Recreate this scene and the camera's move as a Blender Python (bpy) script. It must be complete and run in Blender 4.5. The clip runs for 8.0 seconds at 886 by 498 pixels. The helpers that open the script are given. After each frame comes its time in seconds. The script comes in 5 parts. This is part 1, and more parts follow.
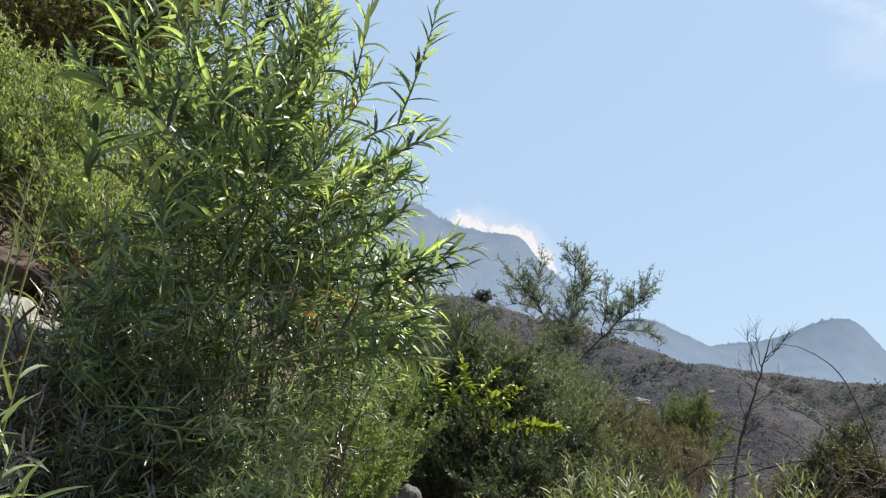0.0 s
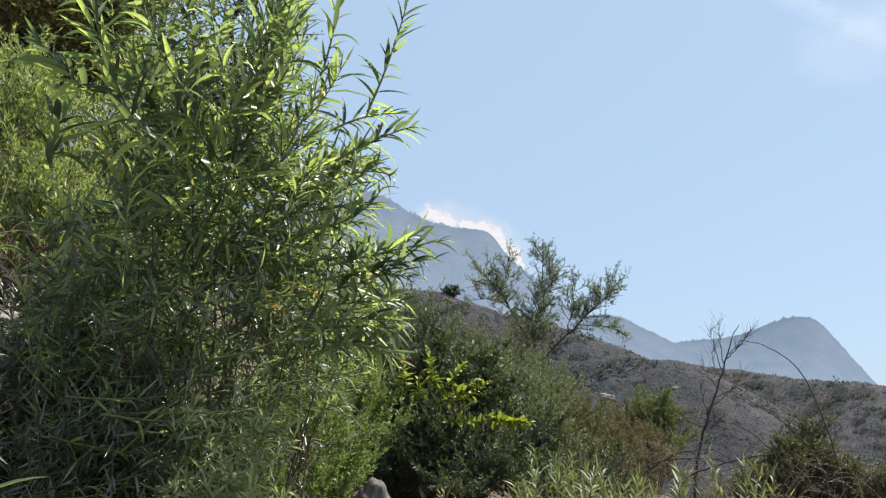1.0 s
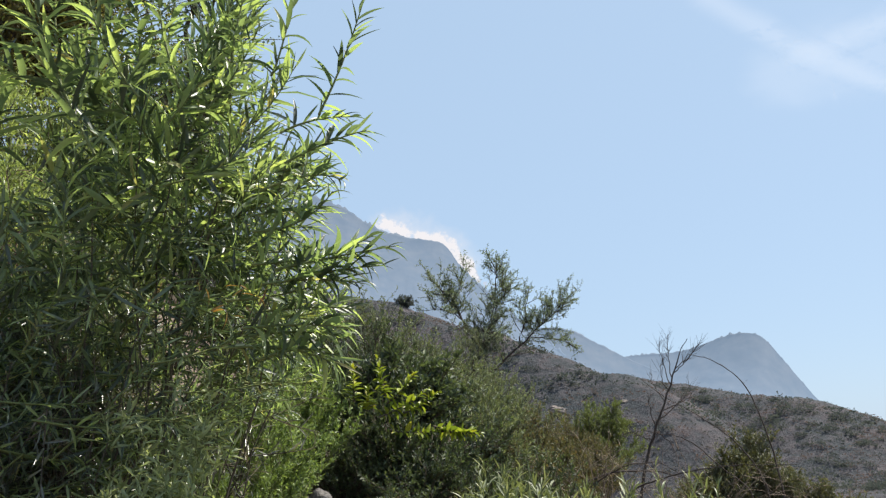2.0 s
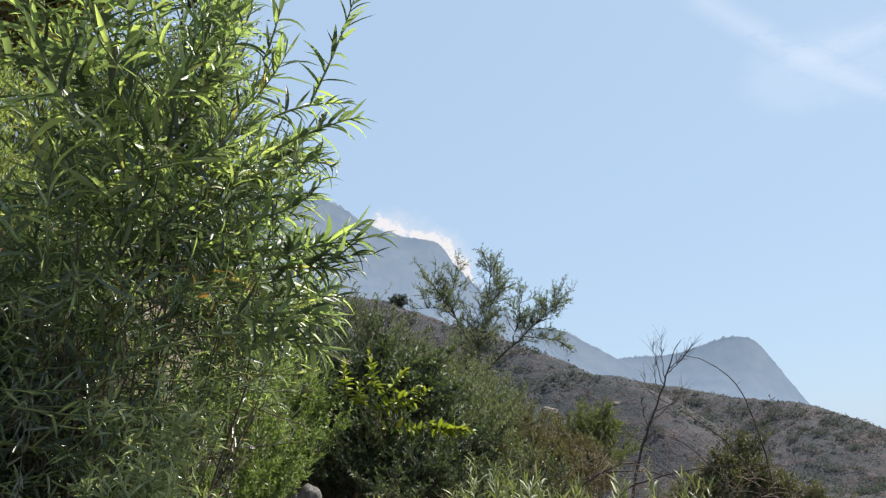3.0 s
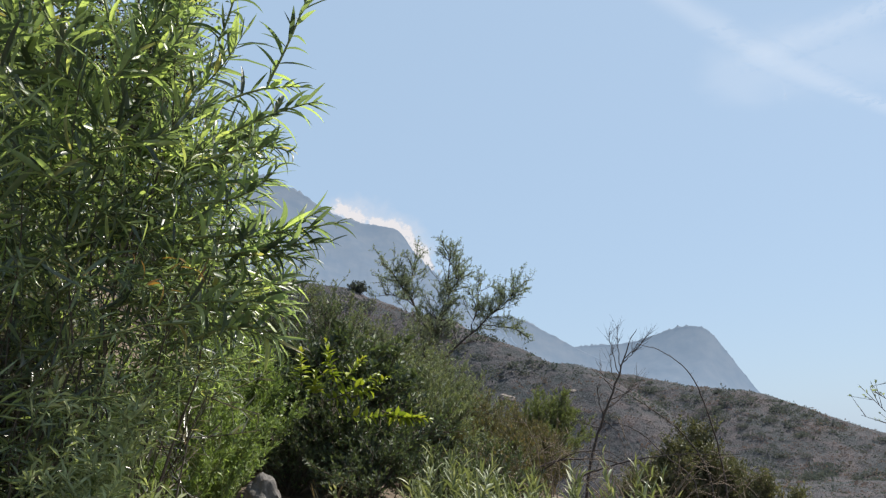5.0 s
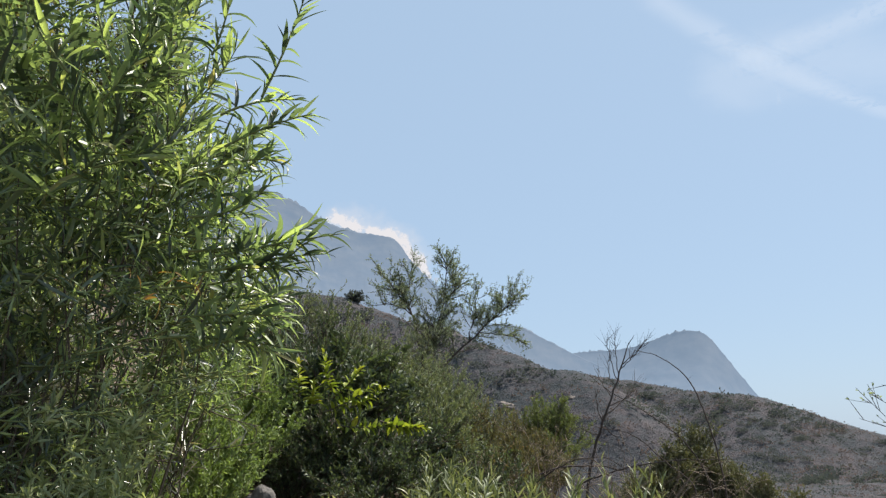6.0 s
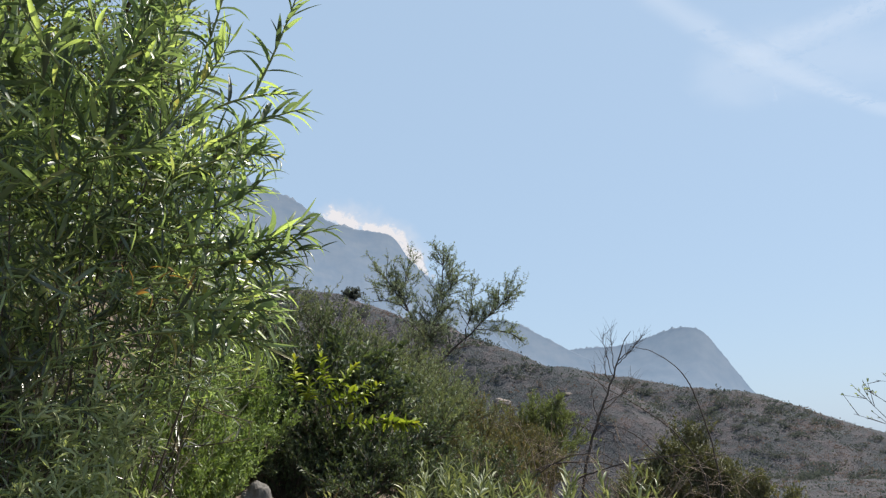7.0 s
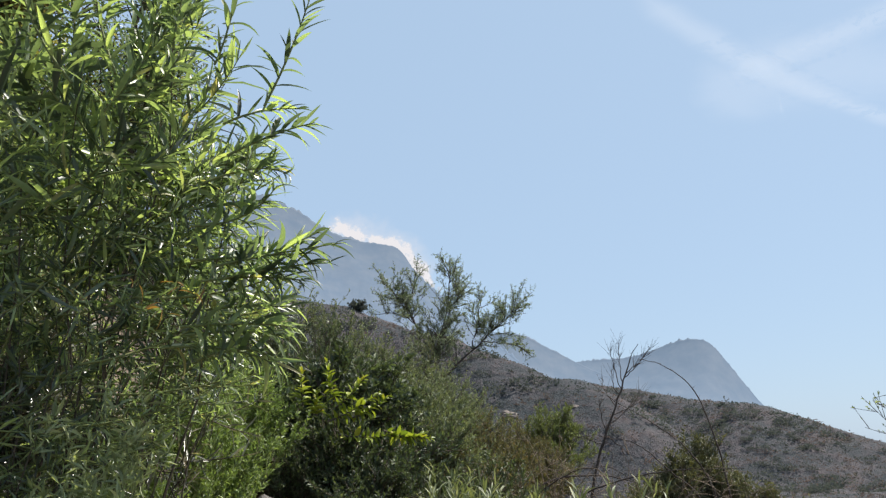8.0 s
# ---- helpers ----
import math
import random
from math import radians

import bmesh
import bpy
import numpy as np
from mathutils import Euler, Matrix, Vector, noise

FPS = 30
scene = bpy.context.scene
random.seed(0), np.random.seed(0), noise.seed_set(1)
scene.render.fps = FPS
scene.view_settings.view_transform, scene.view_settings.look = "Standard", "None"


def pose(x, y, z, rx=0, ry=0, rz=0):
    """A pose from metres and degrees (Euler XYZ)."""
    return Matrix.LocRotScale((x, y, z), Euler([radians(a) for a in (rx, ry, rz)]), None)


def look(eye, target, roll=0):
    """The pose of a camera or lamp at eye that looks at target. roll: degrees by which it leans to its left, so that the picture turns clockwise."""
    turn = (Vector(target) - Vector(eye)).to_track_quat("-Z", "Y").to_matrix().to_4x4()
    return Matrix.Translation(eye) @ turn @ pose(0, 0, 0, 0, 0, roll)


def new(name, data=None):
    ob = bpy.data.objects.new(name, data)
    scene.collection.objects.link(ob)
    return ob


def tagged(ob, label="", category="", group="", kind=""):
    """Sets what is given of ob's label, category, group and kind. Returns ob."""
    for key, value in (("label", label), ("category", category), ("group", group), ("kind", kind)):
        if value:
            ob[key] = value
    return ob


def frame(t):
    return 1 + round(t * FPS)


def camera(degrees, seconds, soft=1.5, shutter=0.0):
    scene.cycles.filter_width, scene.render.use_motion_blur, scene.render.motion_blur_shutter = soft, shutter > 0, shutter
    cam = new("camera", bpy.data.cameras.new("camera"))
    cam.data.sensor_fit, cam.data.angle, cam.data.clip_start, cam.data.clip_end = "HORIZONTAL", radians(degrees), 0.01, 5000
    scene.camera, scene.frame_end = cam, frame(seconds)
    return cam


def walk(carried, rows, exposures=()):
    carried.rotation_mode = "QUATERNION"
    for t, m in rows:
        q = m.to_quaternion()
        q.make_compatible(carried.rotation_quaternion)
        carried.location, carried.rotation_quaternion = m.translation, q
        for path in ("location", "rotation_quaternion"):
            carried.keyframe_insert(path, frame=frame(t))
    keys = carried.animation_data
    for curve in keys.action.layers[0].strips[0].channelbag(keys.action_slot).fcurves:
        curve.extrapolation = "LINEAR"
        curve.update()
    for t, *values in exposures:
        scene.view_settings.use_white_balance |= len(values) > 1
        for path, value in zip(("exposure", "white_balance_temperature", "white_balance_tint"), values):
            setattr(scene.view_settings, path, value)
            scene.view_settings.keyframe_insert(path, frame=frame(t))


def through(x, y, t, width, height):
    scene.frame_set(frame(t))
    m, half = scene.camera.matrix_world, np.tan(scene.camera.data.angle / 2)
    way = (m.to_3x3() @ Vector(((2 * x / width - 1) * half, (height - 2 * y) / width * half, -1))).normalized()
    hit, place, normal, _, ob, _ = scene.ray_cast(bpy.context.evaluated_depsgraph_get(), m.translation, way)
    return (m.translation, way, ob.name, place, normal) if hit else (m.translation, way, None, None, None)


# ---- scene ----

# ---- camera and walk ----
PATH = [
    (0.0, -0.0000, -0.0001, 1.6000, 103.585, 1.257, 0.327),
    (0.5, 0.0122, 0.0228, 1.5904, 102.864, 0.604, -1.481),
    (1.0, 0.0037, 0.0002, 1.5961, 103.166, 1.075, -1.968),
    (1.5, 0.0090, 0.0088, 1.5936, 104.074, 1.237, -3.063),
    (1.7, 0.0152, 0.0187, 1.5947, 104.011, 0.756, -4.449),
    (2.8, 0.0153, 0.0415, 1.5805, 103.728, 0.508, -6.038),
    (3.0, 0.0242, 0.0633, 1.5792, 103.849, -0.055, -5.892),
    (3.5, 0.0130, 0.0392, 1.5990, 104.295, 0.424, -5.886),
    (4.0, 0.0453, 0.0998, 1.5836, 103.987, -0.591, -8.059),
    (4.5, 0.0285, 0.0934, 1.5906, 102.940, -0.291, -9.457),
    (5.0, 0.0301, 0.0845, 1.5879, 102.977, -0.082, -8.808),
    (5.2, 0.0246, 0.0838, 1.5941, 103.100, 0.372, -8.601),
    (6.3, 0.0345, 0.0745, 1.5895, 103.580, 0.760, -8.860),
    (6.5, 0.0351, 0.0735, 1.5890, 103.433, 0.785, -8.870),
    (7.0, 0.0393, 0.0812, 1.5878, 103.316, 0.791, -9.057),
    (7.5, 0.0345, 0.0722, 1.5920, 103.700, 0.986, -8.978),
    (8.0, 0.0331, 0.0834, 1.5923, 104.169, 0.803, -8.615),
]
cam = camera(57.0, 8.0, 1.3)
walk(cam, [(t, pose(x, y, z, rx, ry, rz)) for t, x, y, z, rx, ry, rz in PATH],
     [(0.0, 0.90), (1.5, 0.87), (3.5, 0.85), (4.0, 0.76), (4.5, 0.70), (5.0, 0.73), (6.5, 0.74), (8.0, 0.77)])

# ---- world, sun, exposure ----
SUN_UP, SUN_RIGHT = 54.0, 68.0          # degrees over the horizon, degrees to the right of straight ahead
world = bpy.data.worlds.new("sky")
scene.world = world
world.use_nodes = True
wn, wl = world.node_tree.nodes, world.node_tree.links
wn.clear()
sky = wn.new("ShaderNodeTexSky")
sky.sky_type, sky.sun_disc = "NISHITA", False
sky.sun_elevation, sky.sun_rotation = radians(SUN_UP), radians(SUN_RIGHT)
sky.air_density, sky.dust_density, sky.ozone_density, sky.altitude = 1.0, 1.2, 1.2, 300
back = wn.new("ShaderNodeBackground")
back.inputs["Strength"].default_value = 0.0785
haze = wn.new("ShaderNodeMix")            # smoky air evens the sky out
haze.data_type = "RGBA"
haze.inputs["Factor"].default_value = 0.78
haze.inputs["B"].default_value = (3.62, 4.88, 6.42, 1)
wl.new(sky.outputs[0], haze.inputs["A"])
wl.new(haze.outputs["Result"], back.inputs["Color"])
wl.new(back.outputs[0], wn.new("ShaderNodeOutputWorld").inputs["Surface"])

sun = new("sun", bpy.data.lights.new("sun", "SUN"))
sun.data.energy, sun.data.angle, sun.data.color = 5.0, radians(0.6), (1.0, 0.95, 0.86)
az, up = radians(SUN_RIGHT), radians(SUN_UP)
SUN_WAY = Vector((math.sin(az) * math.cos(up), math.cos(az) * math.cos(up), math.sin(up)))
sun.matrix_world = look(SUN_WAY * 60, (0, 0, 0))


# ---- materials ----
def material(name):
    m = bpy.data.materials.new(name)
    m.use_nodes = True
    m.node_tree.nodes.clear()
    return m, m.node_tree.nodes, m.node_tree.links


def ramp(nodes, stops):
    r = nodes.new("ShaderNodeValToRGB")
    r.color_ramp.elements[0].position, r.color_ramp.elements[0].color = stops[0][0], (*stops[0][1], 1)
    r.color_ramp.elements[1].position, r.color_ramp.elements[1].color = stops[-1][0], (*stops[-1][1], 1)
    for at, colour in stops[1:-1]:
        r.color_ramp.elements.new(at).color = (*colour, 1)
    return r


def noise_tex(nodes, links, scale, detail=4.0, rough=0.55, coord="Object"):
    c = nodes.new("ShaderNodeTexCoord")
    n = nodes.new("ShaderNodeTexNoise")
    n.inputs["Scale"].default_value, n.inputs["Detail"].default_value, n.inputs["Roughness"].default_value = scale, detail, rough
    links.new(c.outputs[coord], n.inputs["Vector"])
    return n


def leaf_material(name, stops, through_colour, through=0.3, gloss=0.42, spec=0.35, single=False, patch=0.0):
    """Leaf: a different green for each leaf, blotched, with a waxy skin, and light shining through."""
    m, nodes, links = material(name)
    if single:
        pick = nodes.new("ShaderNodeObjectInfo").outputs["Random"]
    else:
        pick = nodes.new("ShaderNodeNewGeometry").outputs["Random Per Island"]
    colours = ramp(nodes, stops)
    if patch:
        wide = noise_tex(nodes, links, patch, 6.0, 0.6)
        level = nodes.new("ShaderNodeMapRange")
        level.inputs["From Min"].default_value, level.inputs["From Max"].default_value = 0.41, 0.59
        links.new(wide.outputs["Fac"], level.inputs["Value"])
        both = nodes.new("ShaderNodeMix")
        both.inputs["Factor"].default_value = 0.2
        links.new(level.outputs[0], both.inputs["A"])
        links.new(pick, both.inputs["B"])
        pick = both.outputs["Result"]
    links.new(pick, colours.inputs[0])
    blot = noise_tex(nodes, links, 60.0, 3.0)
    vary = nodes.new("ShaderNodeHueSaturation")
    span = nodes.new("ShaderNodeMapRange")
    span.inputs["To Min"].default_value, span.inputs["To Max"].default_value = 0.7, 1.3
    links.new(blot.outputs["Fac"], span.inputs["Value"])
    links.new(span.outputs[0], vary.inputs["Value"])
    links.new(colours.outputs[0], vary.inputs["Color"])
    skin = nodes.new("ShaderNodeBsdfPrincipled")
    links.new(vary.outputs[0], skin.inputs["Base Color"])
    skin.inputs["Roughness"].default_value = gloss
    skin.inputs["Specular IOR Level"].default_value = spec
    glow = nodes.new("ShaderNodeBsdfTranslucent")
    tint = nodes.new("ShaderNodeMix")
    tint.data_type, tint.blend_type = "RGBA", "MULTIPLY"
    tint.inputs["Factor"].default_value = 1.0
    links.new(vary.outputs[0], tint.inputs["A"])
    tint.inputs["B"].default_value = (*through_colour, 1)
    links.new(tint.outputs["Result"], glow.inputs["Color"])
    mix = nodes.new("ShaderNodeMixShader")
    mix.inputs[0].default_value = through
    links.new(skin.outputs[0], mix.inputs[1])
    links.new(glow.outputs[0], mix.inputs[2])
    links.new(mix.outputs[0], nodes.new("ShaderNodeOutputMaterial").inputs["Surface"])
    return m


def rough_material(name, stops, scale, fine, rough=0.9, bump=0.3, coord="Object"):
    """Bark, soil and stone: two scales of colour and a fine relief."""
    m, nodes, links = material(name)
    wide = noise_tex(nodes, links, scale, 6.0, 0.6, coord)
    small = noise_tex(nodes, links, fine, 6.0, 0.65, coord)
    add = nodes.new("ShaderNodeMix")
    add.inputs["Factor"].default_value = 0.45
    links.new(wide.outputs["Fac"], add.inputs["A"])
    links.new(small.outputs["Fac"], add.inputs["B"])
    colours = ramp(nodes, stops)
    links.new(add.outputs["Result"], colours.inputs[0])
    skin = nodes.new("ShaderNodeBsdfPrincipled")
    links.new(colours.outputs[0], skin.inputs["Base Color"])
    skin.inputs["Roughness"].default_value = rough
    skin.inputs["Specular IOR Level"].default_value = 0.2
    relief = nodes.new("ShaderNodeBump")
    relief.inputs["Strength"].default_value = bump
    relief.inputs["Distance"].default_value = 0.6 / fine
    links.new(small.outputs["Fac"], relief.inputs["Height"])
    links.new(relief.outputs[0], skin.inputs["Normal"])
    links.new(skin.outputs[0], nodes.new("ShaderNodeOutputMaterial").inputs["Surface"])
    return m


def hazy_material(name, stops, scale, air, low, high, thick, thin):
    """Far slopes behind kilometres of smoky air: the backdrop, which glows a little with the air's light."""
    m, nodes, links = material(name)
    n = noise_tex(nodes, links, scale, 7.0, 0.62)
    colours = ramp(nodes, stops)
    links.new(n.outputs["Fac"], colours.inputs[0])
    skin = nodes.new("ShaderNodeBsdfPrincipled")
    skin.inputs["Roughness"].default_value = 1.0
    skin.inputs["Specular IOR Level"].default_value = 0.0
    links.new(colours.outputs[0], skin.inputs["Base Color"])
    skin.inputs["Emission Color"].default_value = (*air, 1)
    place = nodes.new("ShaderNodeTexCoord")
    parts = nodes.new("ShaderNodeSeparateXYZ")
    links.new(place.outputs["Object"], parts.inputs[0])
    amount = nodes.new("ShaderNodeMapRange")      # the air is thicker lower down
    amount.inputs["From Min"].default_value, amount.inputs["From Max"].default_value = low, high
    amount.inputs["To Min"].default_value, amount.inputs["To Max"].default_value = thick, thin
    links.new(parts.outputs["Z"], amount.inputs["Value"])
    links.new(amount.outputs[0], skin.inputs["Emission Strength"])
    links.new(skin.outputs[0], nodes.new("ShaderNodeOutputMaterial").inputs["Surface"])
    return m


WILLOW = [(0.0, (0.042, 0.056, 0.045)), (0.35, (0.094, 0.124, 0.086)), (0.65, (0.196, 0.248, 0.145)), (0.96, (0.37, 0.43, 0.21)), (1.0, (0.34, 0.28, 0.14))]
LIGHT = (1.38, 1.5, 0.7)
WILLOW_LIGHT = (1.46, 1.56, 0.68)
MAT_WILLOW = leaf_material("willow_leaf_green", WILLOW, WILLOW_LIGHT, 0.48, 0.40, 1.0)
MAT_WILLOW_ONE = leaf_material("willow_leaf_single", WILLOW, WILLOW_LIGHT, 0.54, 0.40, 0.8, single=True)
# willow leaf with the thicket's shade darkened into it, dead brown at the end
MAT_WILLOW_SHADED = leaf_material("shaded_willow_leaf", [(0.0, (0.055, 0.056, 0.043)), (0.5, (0.105, 0.110, 0.078)), (0.85, (0.180, 0.178, 0.125)), (1.0, (0.20, 0.13, 0.08))], (1.3, 1.3, 0.7), 0.26, 0.34, 0.9)
MAT_RUST = leaf_material("withered_leaf", [(0.0, (0.30, 0.20, 0.06)), (1.0, (0.20, 0.13, 0.06))], (1.4, 1.1, 0.5), 0.3)
MAT_BANK = leaf_material("bank_shrub_leaf", [(0.0, (0.17, 0.20, 0.08)), (0.6, (0.255, 0.29, 0.12)), (1.0, (0.39, 0.42, 0.20))], LIGHT, 0.42, 0.5)
MAT_OAK = leaf_material("oak_leaf", [(0.0, (0.12, 0.112, 0.045)), (0.6, (0.20, 0.185, 0.07)), (1.0, (0.31, 0.27, 0.11))], LIGHT, 0.42, 0.45)
MAT_HERB = leaf_material("herb_leaf", [(0.0, (0.112, 0.152, 0.052)), (0.6, (0.178, 0.232, 0.078)), (1.0, (0.285, 0.345, 0.13))], LIGHT, 0.33, 0.45)
MAT_YELLOW_ONE = leaf_material("sumac_leaf_single", [(0.0, (0.13, 0.17, 0.03)), (0.5, (0.22, 0.26, 0.035)), (0.85, (0.30, 0.33, 0.05)), (1.0, (0.38, 0.34, 0.05))], LIGHT, 0.30, 0.4, single=True)
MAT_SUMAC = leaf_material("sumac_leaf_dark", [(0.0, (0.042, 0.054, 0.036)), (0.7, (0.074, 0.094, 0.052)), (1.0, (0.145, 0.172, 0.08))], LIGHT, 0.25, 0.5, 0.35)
MAT_SAGE = leaf_material("sage_leaf", [(0.0, (0.092, 0.112, 0.066)), (0.5, (0.142, 0.168, 0.100)), (1.0, (0.24, 0.268, 0.172))], (1.3, 1.3, 0.6), 0.28, 0.55)
MAT_TREE = leaf_material("tree_leaf", [(0.0, (0.10, 0.13, 0.09)), (0.6, (0.175, 0.212, 0.142)), (1.0, (0.32, 0.355, 0.265))], (1.3, 1.35, 0.75), 0.35, 0.4)
MAT_CHAMISE = leaf_material("chamise_leaf", [(0.0, (0.092, 0.092, 0.052)), (0.6, (0.14, 0.142, 0.074)), (0.85, (0.195, 0.18, 0.094)), (1.0, (0.235, 0.16, 0.092))], (1.3, 1.2, 0.5), 0.25, 0.6)
MAT_ROUND = leaf_material("round_bush_leaf", [(0.0, (0.106, 0.125, 0.053)), (0.6, (0.156, 0.181, 0.073)), (1.0, (0.237, 0.263, 0.106))], LIGHT, 0.25, 0.55)
MAT_DARK = leaf_material("dark_bush_leaf", [(0.0, (0.074, 0.080, 0.044)), (0.6, (0.128, 0.130, 0.072)), (1.0, (0.225, 0.215, 0.13))], (1.3, 1.3, 0.5), 0.2, 0.5)
MAT_REED = leaf_material("pale_shoot_leaf", [(0.0, (0.12, 0.145, 0.075)), (0.6, (0.20, 0.226, 0.124)), (1.0, (0.36, 0.37, 0.24))], (1.3, 1.3, 0.6), 0.3, 0.45)
MAT_DRYGRASS = leaf_material("dry_grass", [(0.0, (0.15, 0.11, 0.06)), (0.6, (0.24, 0.18, 0.10)), (1.0, (0.36, 0.29, 0.17))], (1.2, 1.1, 0.7), 0.2, 0.6)
# muted greens and browns: the hillside's haze is mixed into the leaf colour
MAT_HILLBUSH = leaf_material("hazed_hill_scrub_leaf", [(0.15, (0.058, 0.072, 0.062)), (0.42, (0.086, 0.089, 0.080)), (0.58, (0.112, 0.095, 0.088)), (0.8, (0.146, 0.108, 0.096))], (1.1, 1.1, 1.0), 0.45, 0.9, 0.05, patch=0.11)
MAT_REEDHERB = leaf_material("olive_herb_leaf", [(0.0, (0.15, 0.172, 0.086)), (0.5, (0.25, 0.28, 0.14)), (1.0, (0.43, 0.445, 0.25))], LIGHT, 0.35, 0.4, 0.6)
# greyed and low in contrast, with distance haze put into the colour
MAT_HILLDARK = leaf_material("hazed_hill_bush_leaf", [(0.0, (0.074, 0.086, 0.080)), (1.0, (0.112, 0.120, 0.110))], (1.1, 1.1, 0.9), 0.35, 0.9, 0.05)
MAT_BARK = rough_material("stem_bark", [(0.3, (0.045, 0.036, 0.028)), (0.7, (0.13, 0.105, 0.08))], 8.0, 90.0)
MAT_GREENSTEM = rough_material("green_stem", [(0.3, (0.09, 0.12, 0.04)), (0.7, (0.20, 0.21, 0.08))], 10.0, 120.0, 0.6)
MAT_DEADWOOD = rough_material("dead_wood", [(0.3, (0.03, 0.024, 0.022)), (0.7, (0.09, 0.073, 0.066))], 9.0, 110.0)
MAT_DRYSTEM = rough_material("dry_stem", [(0.3, (0.09, 0.07, 0.052)), (0.7, (0.24, 0.19, 0.145))], 9.0, 110.0)
MAT_REDSTEM = rough_material("reddish_dry_stem", [(0.3, (0.07, 0.045, 0.035)), (0.7, (0.20, 0.13, 0.10))], 9.0, 110.0)
MAT_STONE = rough_material("grey_stone", [(0.3, (0.08, 0.072, 0.068)), (0.55, (0.15, 0.138, 0.13)), (0.75, (0.25, 0.235, 0.22))], 6.0, 60.0, 0.85, 0.4)
MAT_PALESTONE = rough_material("pale_stone", [(0.3, (0.18, 0.17, 0.14)), (0.55, (0.26, 0.25, 0.215)), (0.75, (0.34, 0.33, 0.29))], 6.0, 55.0, 0.85, 0.4)
MAT_TAN = rough_material("tan_rock", [(0.3, (0.15, 0.125, 0.11)), (0.7, (0.30, 0.25, 0.215))], 1.2, 8.0)
MAT_LOG = rough_material("brown_log", [(0.3, (0.04, 0.028, 0.022)), (0.7, (0.11, 0.075, 0.055))], 7.0, 50.0)
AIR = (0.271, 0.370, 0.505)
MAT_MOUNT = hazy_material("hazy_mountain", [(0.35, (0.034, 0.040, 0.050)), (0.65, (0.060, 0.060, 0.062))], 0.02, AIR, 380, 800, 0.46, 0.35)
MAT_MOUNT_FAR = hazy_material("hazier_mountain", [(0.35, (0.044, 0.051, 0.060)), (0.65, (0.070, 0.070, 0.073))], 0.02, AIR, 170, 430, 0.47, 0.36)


# ---- mesh helpers ----
def unit(a):
    return a / np.maximum(np.linalg.norm(a, axis=-1, keepdims=True), 1e-9)


def make_mesh(name, verts, quads, mat, smooth=False):
    """A mesh of quads from arrays."""
    mesh = bpy.data.meshes.new(name)
    v, q = np.asarray(verts, np.float32).reshape(-1, 3), np.asarray(quads, np.int32).reshape(-1, 4)
    mesh.vertices.add(len(v))
    mesh.vertices.foreach_set("co", v.ravel())
    mesh.loops.add(len(q) * 4)
    mesh.loops.foreach_set("vertex_index", q.ravel())
    mesh.polygons.add(len(q))
    mesh.polygons.foreach_set("loop_start", np.arange(0, len(q) * 4, 4, dtype=np.int32))
    mesh.polygons.foreach_set("use_smooth", np.full(len(q), smooth, dtype=bool))
    mesh.materials.append(mat)
    mesh.update(calc_edges=True)
    return mesh


def part(name, mesh, parent, label="", kind=""):
    ob = new(name, mesh)
    ob.parent = parent
    return tagged(ob, label=label, kind=kind)


def thing(name, place, label, category, group="", kind=""):
    ob = new(name)
    ob.location = place
    ob.empty_display_size = 0.1
    return tagged(ob, label, category, group, kind)


def join(chunks):
    """Joins (verts, quads) pairs into one."""
    vs, qs, n = [], [], 0
    for v, q in chunks:
        vs.append(v)
        qs.append(q + n)
        n += len(v)
    return np.concatenate(vs), np.concatenate(qs)


def blades(base, way, facing, length, width, bend, seg=4, fold=0.25):
    """Long leaves: bent, folded strips with a pointed tip. All arguments are arrays with a row a leaf."""
    n = len(base)
    way = unit(way)
    side = unit(np.cross(way, facing))
    norm = np.cross(side, way)
    s = np.linspace(0, 1, seg + 1)
    profile = np.maximum(np.sin(np.pi * np.clip(0.06 + 0.94 * s, 0, 1) ** 0.75) ** 0.8, 0.03)
    b = np.where(np.abs(bend) < 0.02, 0.02, bend)[:, None]
    along = np.sin(b * s) / b * length[:, None]
    drop = (1 - np.cos(b * s)) / b * length[:, None]
    mid = base[:, None] + way[:, None] * along[..., None] - norm[:, None] * drop[..., None]
    half = (width[:, None] * profile * 0.5)[..., None]
    left = mid - side[:, None] * half + norm[:, None] * half * fold * 2
    right = mid + side[:, None] * half + norm[:, None] * half * fold * 2
    v = np.stack([left, mid, right], 2).reshape(-1, 3)
    one = []
    for k in range(seg):
        a = k * 3
        one += [[a, a + 1, a + 4, a + 3], [a + 1, a + 2, a + 5, a + 4]]
    q = (np.array(one)[None] + (np.arange(n) * 3 * (seg + 1))[:, None, None]).reshape(-1, 4)
    return v, q


def leaflets(base, way, facing, length, width):
    """Small leaves: one cupped, pointed quad each."""
    n = len(base)
    way = unit(way)
    side = unit(np.cross(way, facing))
    norm = np.cross(side, way)
    l, w = length[:, None], width[:, None]
    v = np.stack([base, base + way * l * 0.5 + side * w * 0.5 + norm * w * 0.15, base + way * l - norm * l * 0.1,
                  base + way * l * 0.5 - side * w * 0.5 + norm * w * 0.15], 1).reshape(-1, 3)
    q = (np.arange(4)[None] + (np.arange(n) * 4)[:, None]).reshape(-1, 4)
    return v, q


